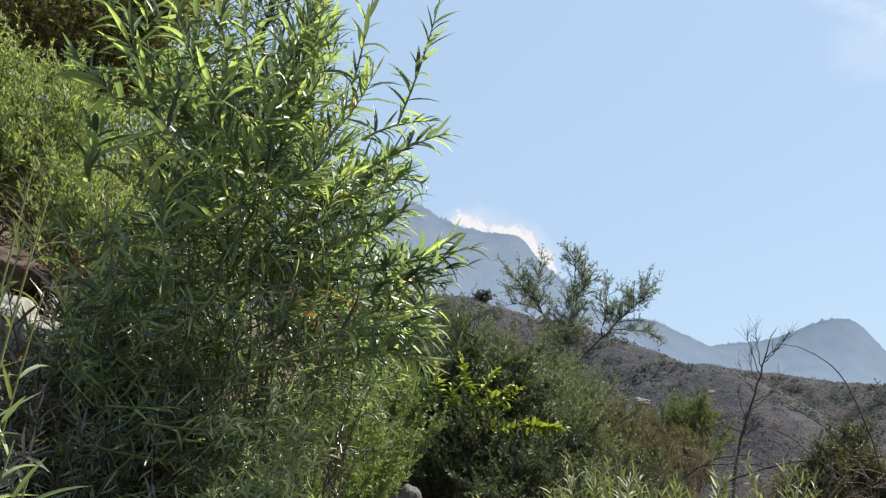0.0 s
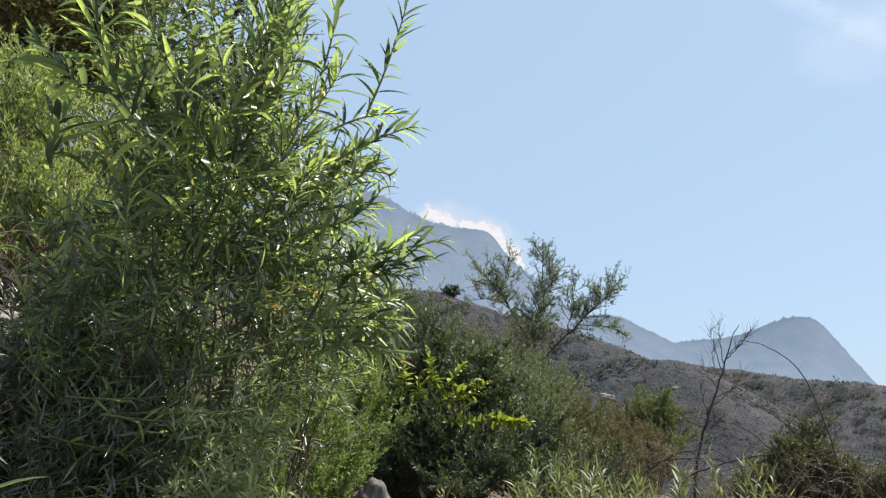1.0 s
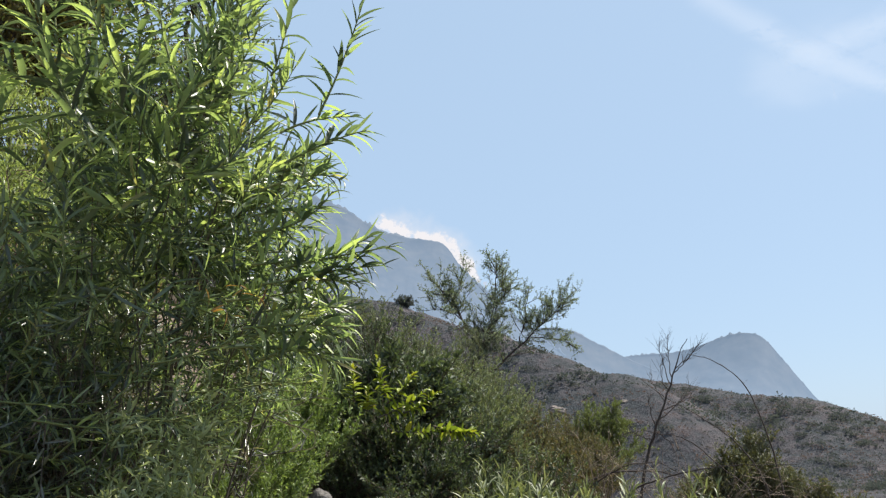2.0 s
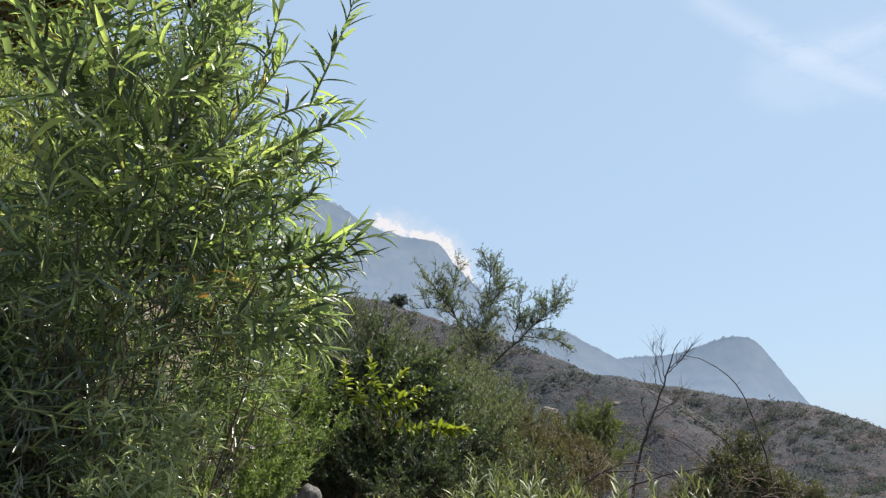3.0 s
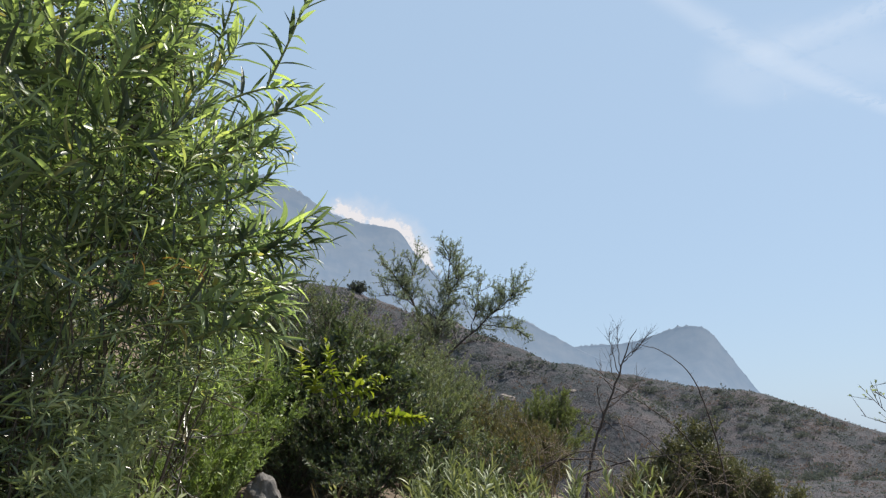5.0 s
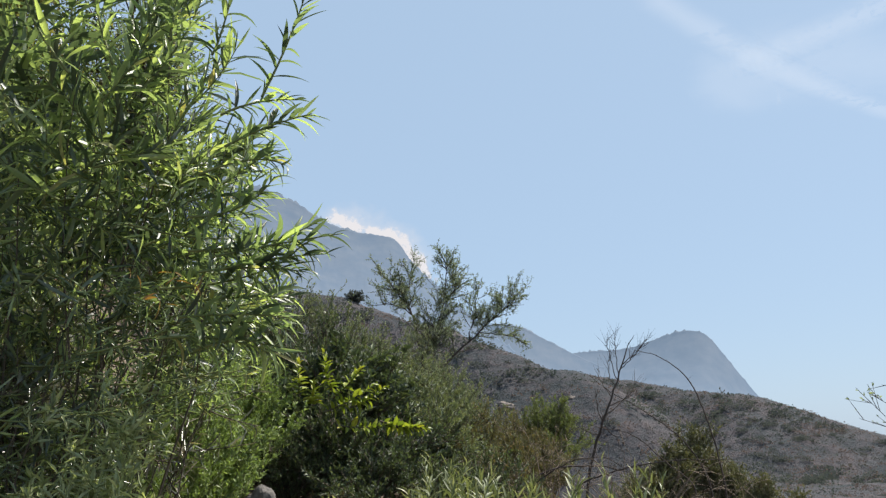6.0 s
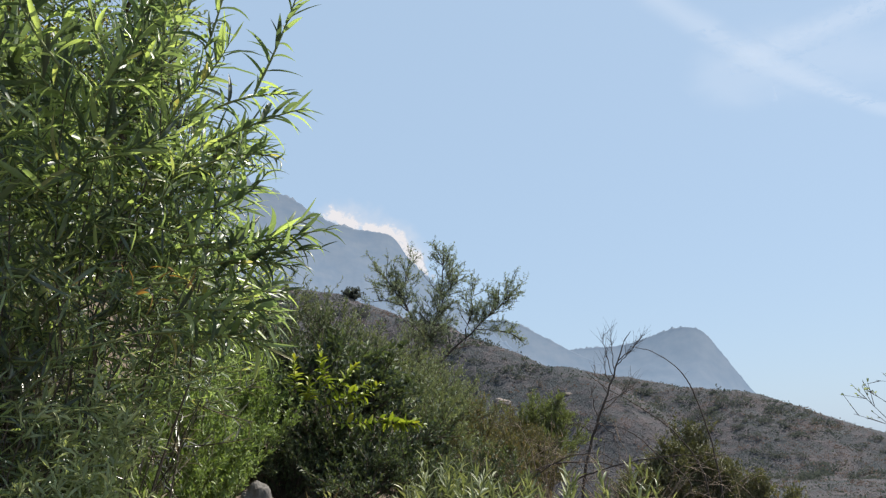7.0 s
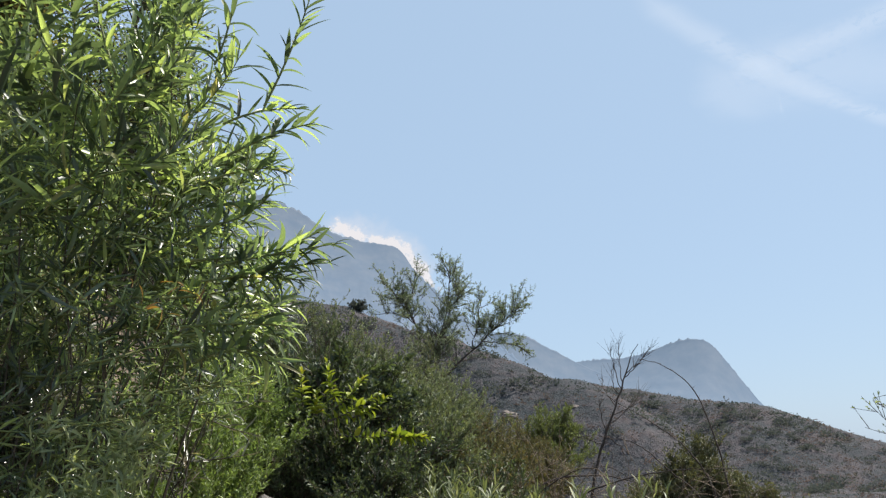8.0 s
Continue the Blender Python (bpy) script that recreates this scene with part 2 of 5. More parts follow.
def tubes(lines, radii, sides=5):
    """Round tapering stems along lines (n, k, 3) with radii (n, k)."""
    n, k, _ = lines.shape
    tan = unit(np.gradient(lines, axis=1))
    ref = np.where(np.abs(tan[..., 2:3]) > 0.9, np.array([1.0, 0, 0]), np.array([0, 0, 1.0]))
    a = unit(np.cross(tan, ref))
    b = np.cross(tan, a)
    t = np.linspace(0, 2 * np.pi, sides, endpoint=False)
    ring = a[:, :, None] * np.cos(t)[:, None] + b[:, :, None] * np.sin(t)[:, None]
    v = (lines[:, :, None] + ring * radii[:, :, None, None]).reshape(-1, 3)
    i, j = np.meshgrid(np.arange(k - 1), np.arange(sides), indexing="ij")
    j2 = (j + 1) % sides
    one = np.stack([i * sides + j, i * sides + j2, (i + 1) * sides + j2, (i + 1) * sides + j], -1).reshape(-1, 4)
    q = (one[None] + (np.arange(n) * k * sides)[:, None, None]).reshape(-1, 4)
    return v, q


def arcs(start, ctrl, end, k=7):
    """Quadratic curves from start by ctrl to end, as (n, k, 3)."""
    s = np.linspace(0, 1, k)[None, :, None]
    return start[:, None] * (1 - s) ** 2 + ctrl[:, None] * 2 * s * (1 - s) + end[:, None] * s ** 2


def on_line(lines, which, s):
    """Point and tangent at share s of the lines picked by which."""
    k = lines.shape[1]
    f = np.clip(s, 0, 0.999) * (k - 1)
    i = f.astype(int)
    a, b = lines[which, i], lines[which, i + 1]
    return a + (b - a) * (f - i)[:, None], unit(b - a)


def scatter(rng, n):
    return unit(rng.normal(size=(n, 3)))


# ---- ground: one sheet out to the horizon ----
def smooth(a, lo, hi):
    t = np.clip((a - lo) / (hi - lo), 0, 1)
    return t * t * (3 - 2 * t)


def waves(x, y, size, seed):
    """Soft random relief between -1 and 1."""
    r = np.random.default_rng(seed)
    z = np.zeros_like(x)
    for k in range(7):
        a, p, f = r.uniform(0, 6.283, 2), r.uniform(0, 6.283), r.uniform(0.6, 2.4) / size
        z = z + np.sin((x * np.cos(a[0]) + y * np.sin(a[0])) * f * 6.283 + p + 0.8 * np.sin((x * np.cos(a[1]) + y * np.sin(a[1])) * f * 3.1))
    return z / 7 * 1.6


def polar(az, e, d):
    """A place by its bearing and elevation from the walk's first eye, and its level distance."""
    return (d * math.sin(radians(az)), d * math.cos(radians(az)), 1.6 + d * math.tan(radians(e)))


SPUR = [polar(-40, 16, 210), polar(-20, 13.5, 200), polar(1.4, 10.0, 190), polar(3.8, 9.3, 186), polar(7.8, 8.3, 178), polar(11.7, 6.9, 170), polar(13.3, 6.1, 166), polar(14.3, 5.4, 164), polar(17.1, 4.9, 160), polar(18.8, 4.1, 156), polar(19.9, 3.1, 153), polar(21.2, 1.6, 149), polar(23.5, -1.2, 143)]
FAR_HILL = [polar(4, 4.0, 330), polar(12, 4.7, 320), polar(17.1, 4.8, 308), polar(19.4, 4.4, 298), polar(22.7, 3.8, 285), polar(26, 3.25, 272), polar(28.1, 3.05, 266), polar(29.4, 2.55, 262), polar(32, 1.45, 256), polar(34.5, 0.65, 251), polar(36.4, -0.35, 247), polar(40, -1.6, 243), polar(46, -3.6, 238)]


def ridge(x, y, line, slope, soft):
    best = np.full_like(x, -200.0)
    for (ax, ay, az_), (bx, by, bz) in zip(line, line[1:]):
        dx, dy = bx - ax, by - ay
        t = np.clip(((x - ax) * dx + (y - ay) * dy) / (dx * dx + dy * dy), 0, 1)
        d = np.hypot(x - ax - t * dx, y - ay - t * dy)
        best = np.maximum(best, az_ + t * (bz - az_) - slope * (np.sqrt(d * d + soft * soft) - soft))
    return best


def height(x, y):
    x, y = np.asarray(x, float), np.asarray(y, float)
    r = np.hypot(x, y)
    z = 1.35 * smooth(y, 0.3, 5.2) + 0.3 * smooth(y, 5, 11)
    z = z - 0.28 * np.maximum(0, x - 0.2) * smooth(y + x, 1, 5) * (1 - smooth(r, 20, 60))
    bank = np.maximum(0, -x - 0.75)
    z = z + np.minimum(bank * 1.5, 1.35) * smooth(y, 0.2, 2.4) + 0.52 * np.clip(bank - 0.9, 0, 120) * smooth(y, -6, 3)
    z = z + 0.42 * np.exp(-((x + 1.32) ** 2 + (y - 2.72) ** 2) / 0.16)
    z = z - 9.0 * smooth(r, 12, 75) - 22 * smooth(r, 330, 900) - 0.28 * np.maximum(0, x - 12) * (1 - smooth(x, 12, 90))
    z = z + 0.05 * waves(x, y, 1.6, 3) * smooth(r, 1.0, 3) + 0.5 * waves(x, y, 14, 4) * smooth(r, 10, 40)
    rough = 1.3 * waves(x, y, 34, 6) + 0.9 * waves(x, y, 11, 7)
    far = smooth(r, 45, 110)
    hill = np.maximum(ridge(x, y, SPUR, 0.80, 7), ridge(x, y, FAR_HILL, 0.50, 10))
    hill = hill + rough * far * 0.5
    k = 3.0
    h = np.clip(0.5 + 0.5 * (hill - z) / k, 0, 1)
    return z * (1 - h) + hill * h + k * h * (1 - h)


def ground_z(x, y):
    return float(height(np.array([x]), np.array([y]))[0])


front = np.arange(-46, 56, 0.4)
rest = np.arange(58, 314, 4.0)
bearings = np.radians(np.concatenate([front, rest]))
reach = np.concatenate([[0.0], np.geomspace(0.4, 60, 110), np.arange(62.5, 345, 2.5), np.geomspace(350, 4600, 24)])
B, D = np.meshgrid(bearings, reach, indexing="ij")
gx, gy = D * np.sin(B), D * np.cos(B)
gv = np.stack([gx, gy, height(gx, gy)], -1).reshape(-1, 3)
nb, nr = B.shape
gi, gj = np.meshgrid(np.arange(nb), np.arange(nr - 1), indexing="ij")
gi2 = (gi + 1) % nb
gq = np.stack([gi * nr + gj, gi * nr + gj + 1, gi2 * nr + gj + 1, gi2 * nr + gj], -1).reshape(-1, 4)


def ground_material():
    """Sandy soil near by; on the hills dry brown grass with greyer patches and gullies, blue-grey haze mixed into the
    colour.
    """
    m, nodes, links = material("hill_ground")
    near = noise_tex(nodes, links, 9.0, 8.0, 0.65)
    mid = noise_tex(nodes, links, 0.35, 9.0, 0.72)
    wide = noise_tex(nodes, links, 0.075, 6.0, 0.6)
    soil = ramp(nodes, [(0.3, (0.08, 0.063, 0.048)), (0.55, (0.14, 0.11, 0.085)), (0.75, (0.25, 0.205, 0.16))])
    links.new(near.outputs["Fac"], soil.inputs[0])
    # hill tones pulled towards blue-grey to stand for the air's haze
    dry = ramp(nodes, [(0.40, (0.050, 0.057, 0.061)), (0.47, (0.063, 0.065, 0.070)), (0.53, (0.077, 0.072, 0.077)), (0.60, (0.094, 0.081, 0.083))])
    blend = nodes.new("ShaderNodeMix")
    blend.inputs["Factor"].default_value = 0.45
    links.new(mid.outputs["Fac"], blend.inputs["A"])
    links.new(wide.outputs["Fac"], blend.inputs["B"])
    links.new(blend.outputs["Result"], dry.inputs[0])
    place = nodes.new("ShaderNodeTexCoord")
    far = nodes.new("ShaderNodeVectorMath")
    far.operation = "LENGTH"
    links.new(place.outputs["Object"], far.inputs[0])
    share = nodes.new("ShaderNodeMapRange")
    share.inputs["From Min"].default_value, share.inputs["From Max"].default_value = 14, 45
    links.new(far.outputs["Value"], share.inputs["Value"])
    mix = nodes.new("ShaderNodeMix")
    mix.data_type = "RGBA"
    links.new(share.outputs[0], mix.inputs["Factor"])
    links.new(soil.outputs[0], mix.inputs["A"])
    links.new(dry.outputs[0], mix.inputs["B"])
    skin = nodes.new("ShaderNodeBsdfPrincipled")
    skin.inputs["Roughness"].default_value = 1.0
    skin.inputs["Specular IOR Level"].default_value = 0.1
    links.new(mix.outputs["Result"], skin.inputs["Base Color"])
    relief = nodes.new("ShaderNodeBump")
    relief.inputs["Strength"].default_value, relief.inputs["Distance"].default_value = 0.5, 0.04
    links.new(near.outputs["Fac"], relief.inputs["Height"])
    folds = nodes.new("ShaderNodeBump")
    folds.inputs["Strength"].default_value, folds.inputs["Distance"].default_value = 0.8, 1.2
    links.new(mid.outputs["Fac"], folds.inputs["Height"])
    links.new(relief.outputs[0], folds.inputs["Normal"])
    links.new(share.outputs[0], folds.inputs["Strength"])
    links.new(folds.outputs[0], skin.inputs["Normal"])
    links.new(skin.outputs[0], nodes.new("ShaderNodeOutputMaterial").inputs["Surface"])
    return m


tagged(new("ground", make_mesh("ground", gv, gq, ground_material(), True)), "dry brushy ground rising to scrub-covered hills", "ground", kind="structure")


# ---- far mountains, smoke, cloud ----
def mountain(name, label, line, mat, seed, trees, slope=0.75):
    """A range: a crest line with a fringe of trees, falling in gullied slopes to both sides."""
    r = np.random.default_rng(seed)
    pts = np.array([polar(*p) for p in line])
    far = np.array([p[2] for p in line], float)
    s = np.concatenate([[0], np.cumsum(np.linalg.norm(np.diff(pts, axis=0), axis=1))])
    n = int(s[-1] / 8.0)
    t = np.linspace(0, s[-1], n)
    crest = np.stack([np.interp(t, s, pts[:, k]) for k in range(3)], -1)
    soft = np.ones(9) / 9
    crest[4:-4, 2] = np.convolve(crest[:, 2], soft, "valid")
    fringe = np.abs(r.normal(size=n)) * trees * (0.4 + 0.6 * (waves(t, t * 0, 160, seed) > -0.1))
    out = unit(crest[:, :2] * 1.0)
    down = np.concatenate([[0, 0.004], np.linspace(0.02, 1, 46)])
    rows = []
    for side in (-1, 1):
        for d in down if side < 0 else down[1:]:
            run = d * (crest[:, 2] + 60) / slope
            px, py = crest[:, 0] + side * out[:, 0] * run, crest[:, 1] + side * out[:, 1] * run
            gully = (waves(px, py, 420, seed + 1) * 15 + waves(px, py, 130, seed + 2) * 4) * min(1, d * 6)
            pz = crest[:, 2] - (crest[:, 2] + 60) * d ** 0.9 + gully + (fringe if d == 0 else 0.5 * trees * r.random(n))
            rows.append(np.stack([px, py, pz], -1))
    rows = rows[:len(down)][::-1] + rows[len(down):]
    grid = np.array(rows)
    a, b, _ = grid.shape
    i, j = np.meshgrid(np.arange(a - 1), np.arange(b - 1), indexing="ij")
    q = np.stack([i * b + j, i * b + j + 1, (i + 1) * b + j + 1, (i + 1) * b + j], -1).reshape(-1, 4)
    return tagged(new(name, make_mesh(name, grid.reshape(-1, 3), q, mat, True)), label, "mountain", kind="structure")


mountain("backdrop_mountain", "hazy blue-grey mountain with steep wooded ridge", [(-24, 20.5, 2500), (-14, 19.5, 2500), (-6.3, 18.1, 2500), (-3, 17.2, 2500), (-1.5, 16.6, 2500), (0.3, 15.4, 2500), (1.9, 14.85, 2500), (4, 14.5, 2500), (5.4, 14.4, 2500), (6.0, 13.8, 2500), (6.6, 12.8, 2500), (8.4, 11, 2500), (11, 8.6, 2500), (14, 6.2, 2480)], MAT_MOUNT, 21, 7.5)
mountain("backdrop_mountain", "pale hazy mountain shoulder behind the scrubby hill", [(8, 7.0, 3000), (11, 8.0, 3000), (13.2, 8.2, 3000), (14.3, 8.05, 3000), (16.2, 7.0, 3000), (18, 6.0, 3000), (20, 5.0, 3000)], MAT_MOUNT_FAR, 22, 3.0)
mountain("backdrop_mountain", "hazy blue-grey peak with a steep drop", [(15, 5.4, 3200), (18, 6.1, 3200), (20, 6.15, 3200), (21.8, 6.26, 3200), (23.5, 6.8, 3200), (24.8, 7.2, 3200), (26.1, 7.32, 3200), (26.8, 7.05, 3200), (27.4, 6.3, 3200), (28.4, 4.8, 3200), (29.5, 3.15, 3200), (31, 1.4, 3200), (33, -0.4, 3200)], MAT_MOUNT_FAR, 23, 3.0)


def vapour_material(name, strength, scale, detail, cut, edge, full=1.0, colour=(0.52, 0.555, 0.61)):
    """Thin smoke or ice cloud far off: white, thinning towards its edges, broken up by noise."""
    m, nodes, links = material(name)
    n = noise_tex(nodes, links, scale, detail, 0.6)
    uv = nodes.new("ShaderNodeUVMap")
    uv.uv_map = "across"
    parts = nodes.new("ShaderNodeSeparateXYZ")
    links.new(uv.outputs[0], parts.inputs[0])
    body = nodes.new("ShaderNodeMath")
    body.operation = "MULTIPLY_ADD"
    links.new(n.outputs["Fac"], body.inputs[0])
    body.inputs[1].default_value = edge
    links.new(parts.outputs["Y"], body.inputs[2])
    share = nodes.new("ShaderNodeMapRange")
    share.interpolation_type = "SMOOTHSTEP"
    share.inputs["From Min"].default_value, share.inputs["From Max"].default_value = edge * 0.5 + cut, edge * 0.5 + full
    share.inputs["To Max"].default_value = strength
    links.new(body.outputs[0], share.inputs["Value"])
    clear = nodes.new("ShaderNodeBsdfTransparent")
    # the sunlit white is emitted by the veil itself, not lit by the sun
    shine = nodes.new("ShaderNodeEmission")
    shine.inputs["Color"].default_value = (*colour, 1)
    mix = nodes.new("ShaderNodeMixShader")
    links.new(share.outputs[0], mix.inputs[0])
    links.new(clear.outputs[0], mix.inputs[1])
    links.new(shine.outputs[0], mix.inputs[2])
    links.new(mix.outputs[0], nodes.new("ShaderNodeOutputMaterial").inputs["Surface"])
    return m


def ribbon(name, label, category, line, half, upright, mat, kind):
    """A long veil along a line, one at its middle and nought at its edges in the map across."""
    line = np.array(line, float)
    s = np.linspace(0, len(line) - 1.001, 60)
    mid = np.stack([np.interp(s, np.arange(len(line)), line[:, k]) for k in range(3)], -1)
    for _ in range(4):
        mid[1:-1] = (mid[:-2] + 2 * mid[1:-1] + mid[2:]) / 4
    tan = unit(np.gradient(mid, axis=0))
    side = unit(np.cross(tan, unit(mid))) if upright else unit(np.cross(tan, (0, 0, 1.0)))
    width = half * np.interp(s / s[-1], [0, 0.15, 0.5, 0.85, 1], [0.5, 1, 1, 1, 0.6])
    rows = np.linspace(-1, 1, 9)
    v = mid[:, None] + side[:, None] * (rows[None, :, None] * width[:, None, None])
    i, j = np.meshgrid(np.arange(59), np.arange(8), indexing="ij")
    q = np.stack([i * 9 + j, i * 9 + j + 1, (i + 1) * 9 + j + 1, (i + 1) * 9 + j], -1).reshape(-1, 4)
    mesh = make_mesh(name, v.reshape(-1, 3), q, mat, True)
    ends = np.minimum(1, np.minimum(np.arange(60), 59 - np.arange(60)) / 9)
    val = ((1 - np.abs(rows))[None] * ends[:, None]).ravel()
    uv = mesh.uv_layers.new(name="across")
    flat = np.stack([np.zeros(len(q) * 4), val[q.ravel()]], -1)
    uv.data.foreach_set("uv", flat.ravel().astype(np.float32))
    ob = tagged(new(name, mesh), label, category, kind=kind)
    return ob


SMOKE = [(0.2, 15.9, 2750), (1.0, 15.7, 2750), (2.2, 15.35, 2750), (3.6, 14.85, 2750), (5.4, 14.5, 2750), (6.5, 13.8, 2750), (7.1, 12.7, 2750), (7.7, 11.8, 2750), (8.5, 11.0, 2750)]
ribbon("backdrop_smoke", "white smoke plume drifting along the mountain ridge", "smoke", [polar(*p) for p in SMOKE], 44, True, vapour_material("white_smoke", 0.97, 0.026, 8.0, 0.30, 2.6, 0.80, (0.505, 0.49, 0.50)), "structure")
ribbon("backdrop_smoke", "fainter white smoke behind the plume", "smoke", [polar(a - 0.3, e + 0.25, d + 60) for a, e, d in SMOKE], 85, True, vapour_material("thin_smoke", 0.35, 0.010, 6.0, 0.1, 1.9, 1.0, (0.495, 0.485, 0.50)), "structure")


def sky_place(az_, e, z=1500.0):
    d = z / math.tan(radians(e))
    return (d * math.sin(radians(az_)), d * math.cos(radians(az_)), z)


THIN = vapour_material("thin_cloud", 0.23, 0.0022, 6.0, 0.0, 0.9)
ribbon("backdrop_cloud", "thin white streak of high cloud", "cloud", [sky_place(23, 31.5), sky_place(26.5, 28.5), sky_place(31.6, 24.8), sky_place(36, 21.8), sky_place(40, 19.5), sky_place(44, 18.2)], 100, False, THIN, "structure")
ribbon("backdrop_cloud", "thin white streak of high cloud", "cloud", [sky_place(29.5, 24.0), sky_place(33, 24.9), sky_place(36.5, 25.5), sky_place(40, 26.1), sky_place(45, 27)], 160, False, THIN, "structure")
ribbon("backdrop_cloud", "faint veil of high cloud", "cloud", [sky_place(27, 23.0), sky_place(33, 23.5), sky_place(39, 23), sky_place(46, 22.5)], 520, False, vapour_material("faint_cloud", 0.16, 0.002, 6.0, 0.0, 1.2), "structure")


# ---- plants ----
def woody(rng, base, ends, thick, k=8, up=0.62, out=0.3):
    """Branch lines from a base point to the ends, rising first and then leaning out."""
    n = len(ends)
    start = np.asarray(base) + rng.normal(size=(n, 3)) * thick * np.array([2.2, 2.2, 0.2])
    span = ends - start
    ctrl = start + span * np.array([out, out, up]) + rng.normal(size=(n, 3)) * 0.05 * np.linalg.norm(span, axis=1, keepdims=True)
    lines = arcs(start, ctrl, ends, k)
    lines[:, 1:-1] += rng.normal(size=(n, k - 2, 3)) * 0.012 * np.linalg.norm(span, axis=1)[:, None, None]
    radii = thick * np.linspace(1, 0.18, k)[None] * rng.uniform(0.6, 1.1, (n, 1))
    return lines, radii


def shrub(name, label, category, x, y, tall, rx, ry, leaf, seed, branches=22, twigs=9, per_twig=12, leaf_len=0.03, leaf_w=0.012,
          twig_len=0.22, low=0.35, thick=0.012, rise=0.5, bark=None, group="", sink=0.03, lean=(0, 0), sharp=0.35, loose=0.5, inner=0.12):
    """A shrub: stems, twigs and thousands of small leaves, with an uneven outline."""
    rng = np.random.default_rng(seed)
    z = ground_z(x, y) - sink
    top = thing(name, (x, y, z), label, category, group)
    ang, rad = rng.uniform(0, 2 * np.pi, branches), np.sqrt(rng.random(branches))
    bulge = 1 + 0.22 * np.sin(2 * ang + rng.uniform(0, 6)) + 0.16 * np.sin(5 * ang + rng.uniform(0, 6))
    zz = tall * (low + (1 - low) * np.sqrt(np.maximum(0, 1 - rad ** 2 * 0.92))) * rng.uniform(0.78, 1.06, branches)
    ends = np.stack([rx * rad * bulge * np.cos(ang) + lean[0] * zz, ry * rad * bulge * np.sin(ang) + lean[1] * zz, zz], -1)
    lines, radii = woody(rng, (0, 0, 0), ends, thick)
    which = np.repeat(np.arange(branches), twigs)
    s = rng.uniform(inner, 1.0, len(which)) ** 0.8
    at, tan = on_line(lines, which, s)
    way = unit(tan * 0.8 + scatter(rng, len(which)) * 0.75 + np.array([0, 0, rise]))
    size = twig_len * rng.uniform(0.45, 1.15, len(which))
    tend = at + way * size[:, None]
    tl = arcs(at, at + way * size[:, None] * 0.5 + scatter(rng, len(which)) * size[:, None] * 0.12, tend, 3)
    tr = np.linspace(0.3, 0.1, 3)[None] * thick * np.ones((len(which), 1))
    for k in range(6):
        v, q = tubes(lines[k:k + 1], radii[k:k + 1] * 1.2, 5)
        part("branch", make_mesh("branch", v, q, bark or MAT_BARK, True), top)
    v, q = join([tubes(lines[6:], radii[6:], 4), tubes(tl[:, ::2], tr[:, ::2], 3)])
    part("branchwork", make_mesh("branchwork", v, q, bark or MAT_BARK, True), top, kind="stuff")
    lw = np.repeat(np.arange(len(which)), per_twig)
    ls = rng.uniform(0.1, 1.0, len(lw))
    lb, lt = on_line(tl, lw, ls)
    n = len(lb)
    lway = unit(lt * sharp * 2 + scatter(rng, n) * loose * 1.6 + np.array([0, 0, 0.25]))
    face = unit(np.array([0, 0, 1.0]) + scatter(rng, n) * 0.8)
    v, q = leaflets(lb, lway, face, leaf_len * rng.uniform(0.55, 1.3, n), leaf_w * rng.uniform(0.6, 1.3, n))
    part("foliage", make_mesh("foliage", v, q, leaf), top, kind="stuff")
    return top


LEAF_BLANKS = []
for kk in range(4):
    lr = np.random.default_rng(70 + kk)
    v, q = blades(np.zeros((1, 3)), np.array([[0, 1.0, 0]]), np.array([[0, 0, 1.0]]), np.array([1.0]), np.array([0.105 + 0.02 * kk]), np.array([0.25 + 0.3 * kk]), 5, 0.3)
    LEAF_BLANKS.append((v, q))
BLADE_MESHES = [make_mesh("leaf", v, q, MAT_WILLOW_ONE, True) for v, q in LEAF_BLANKS]


def shoot_leaves(rng, lines, per, s_lo, length, width, spread, droop):
    """Where the long leaves of leafy shoots sit, spiralling round each shoot: base, way, facing, length, width, bend."""
    n = len(lines)
    which = np.repeat(np.arange(n), per)
    j = np.tile(np.arange(per), n)
    s = s_lo + (1 - s_lo) * (j + rng.random(len(j)) * 0.8) / per
    at, tan = on_line(lines, which, s)
    a = unit(np.cross(tan, scatter(rng, n)[which] + 1e-3))
    b = np.cross(tan, a)
    turn = j * 2.4 + rng.normal(size=len(j)) * 0.4
    out = a * np.cos(turn)[:, None] + b * np.sin(turn)[:, None]
    open_ = spread * (1.15 - 0.75 * s) * rng.uniform(0.7, 1.3, len(j))
    way = unit(tan * np.cos(open_)[:, None] + out * np.sin(open_)[:, None])
    face = unit(np.cross(np.cross(way, tan), way) * 0.7 + 0.45 * scatter(rng, len(j)) + np.array([0, 0, 0.7]))
    size = length * (1.1 - 0.55 * np.maximum(0, s - 0.6) / 0.4) * rng.uniform(0.6, 1.2, len(j))
    return at, way, face, size, size * width * rng.uniform(0.75, 1.25, len(j)), droop * rng.uniform(-0.4, 1.6, len(j))


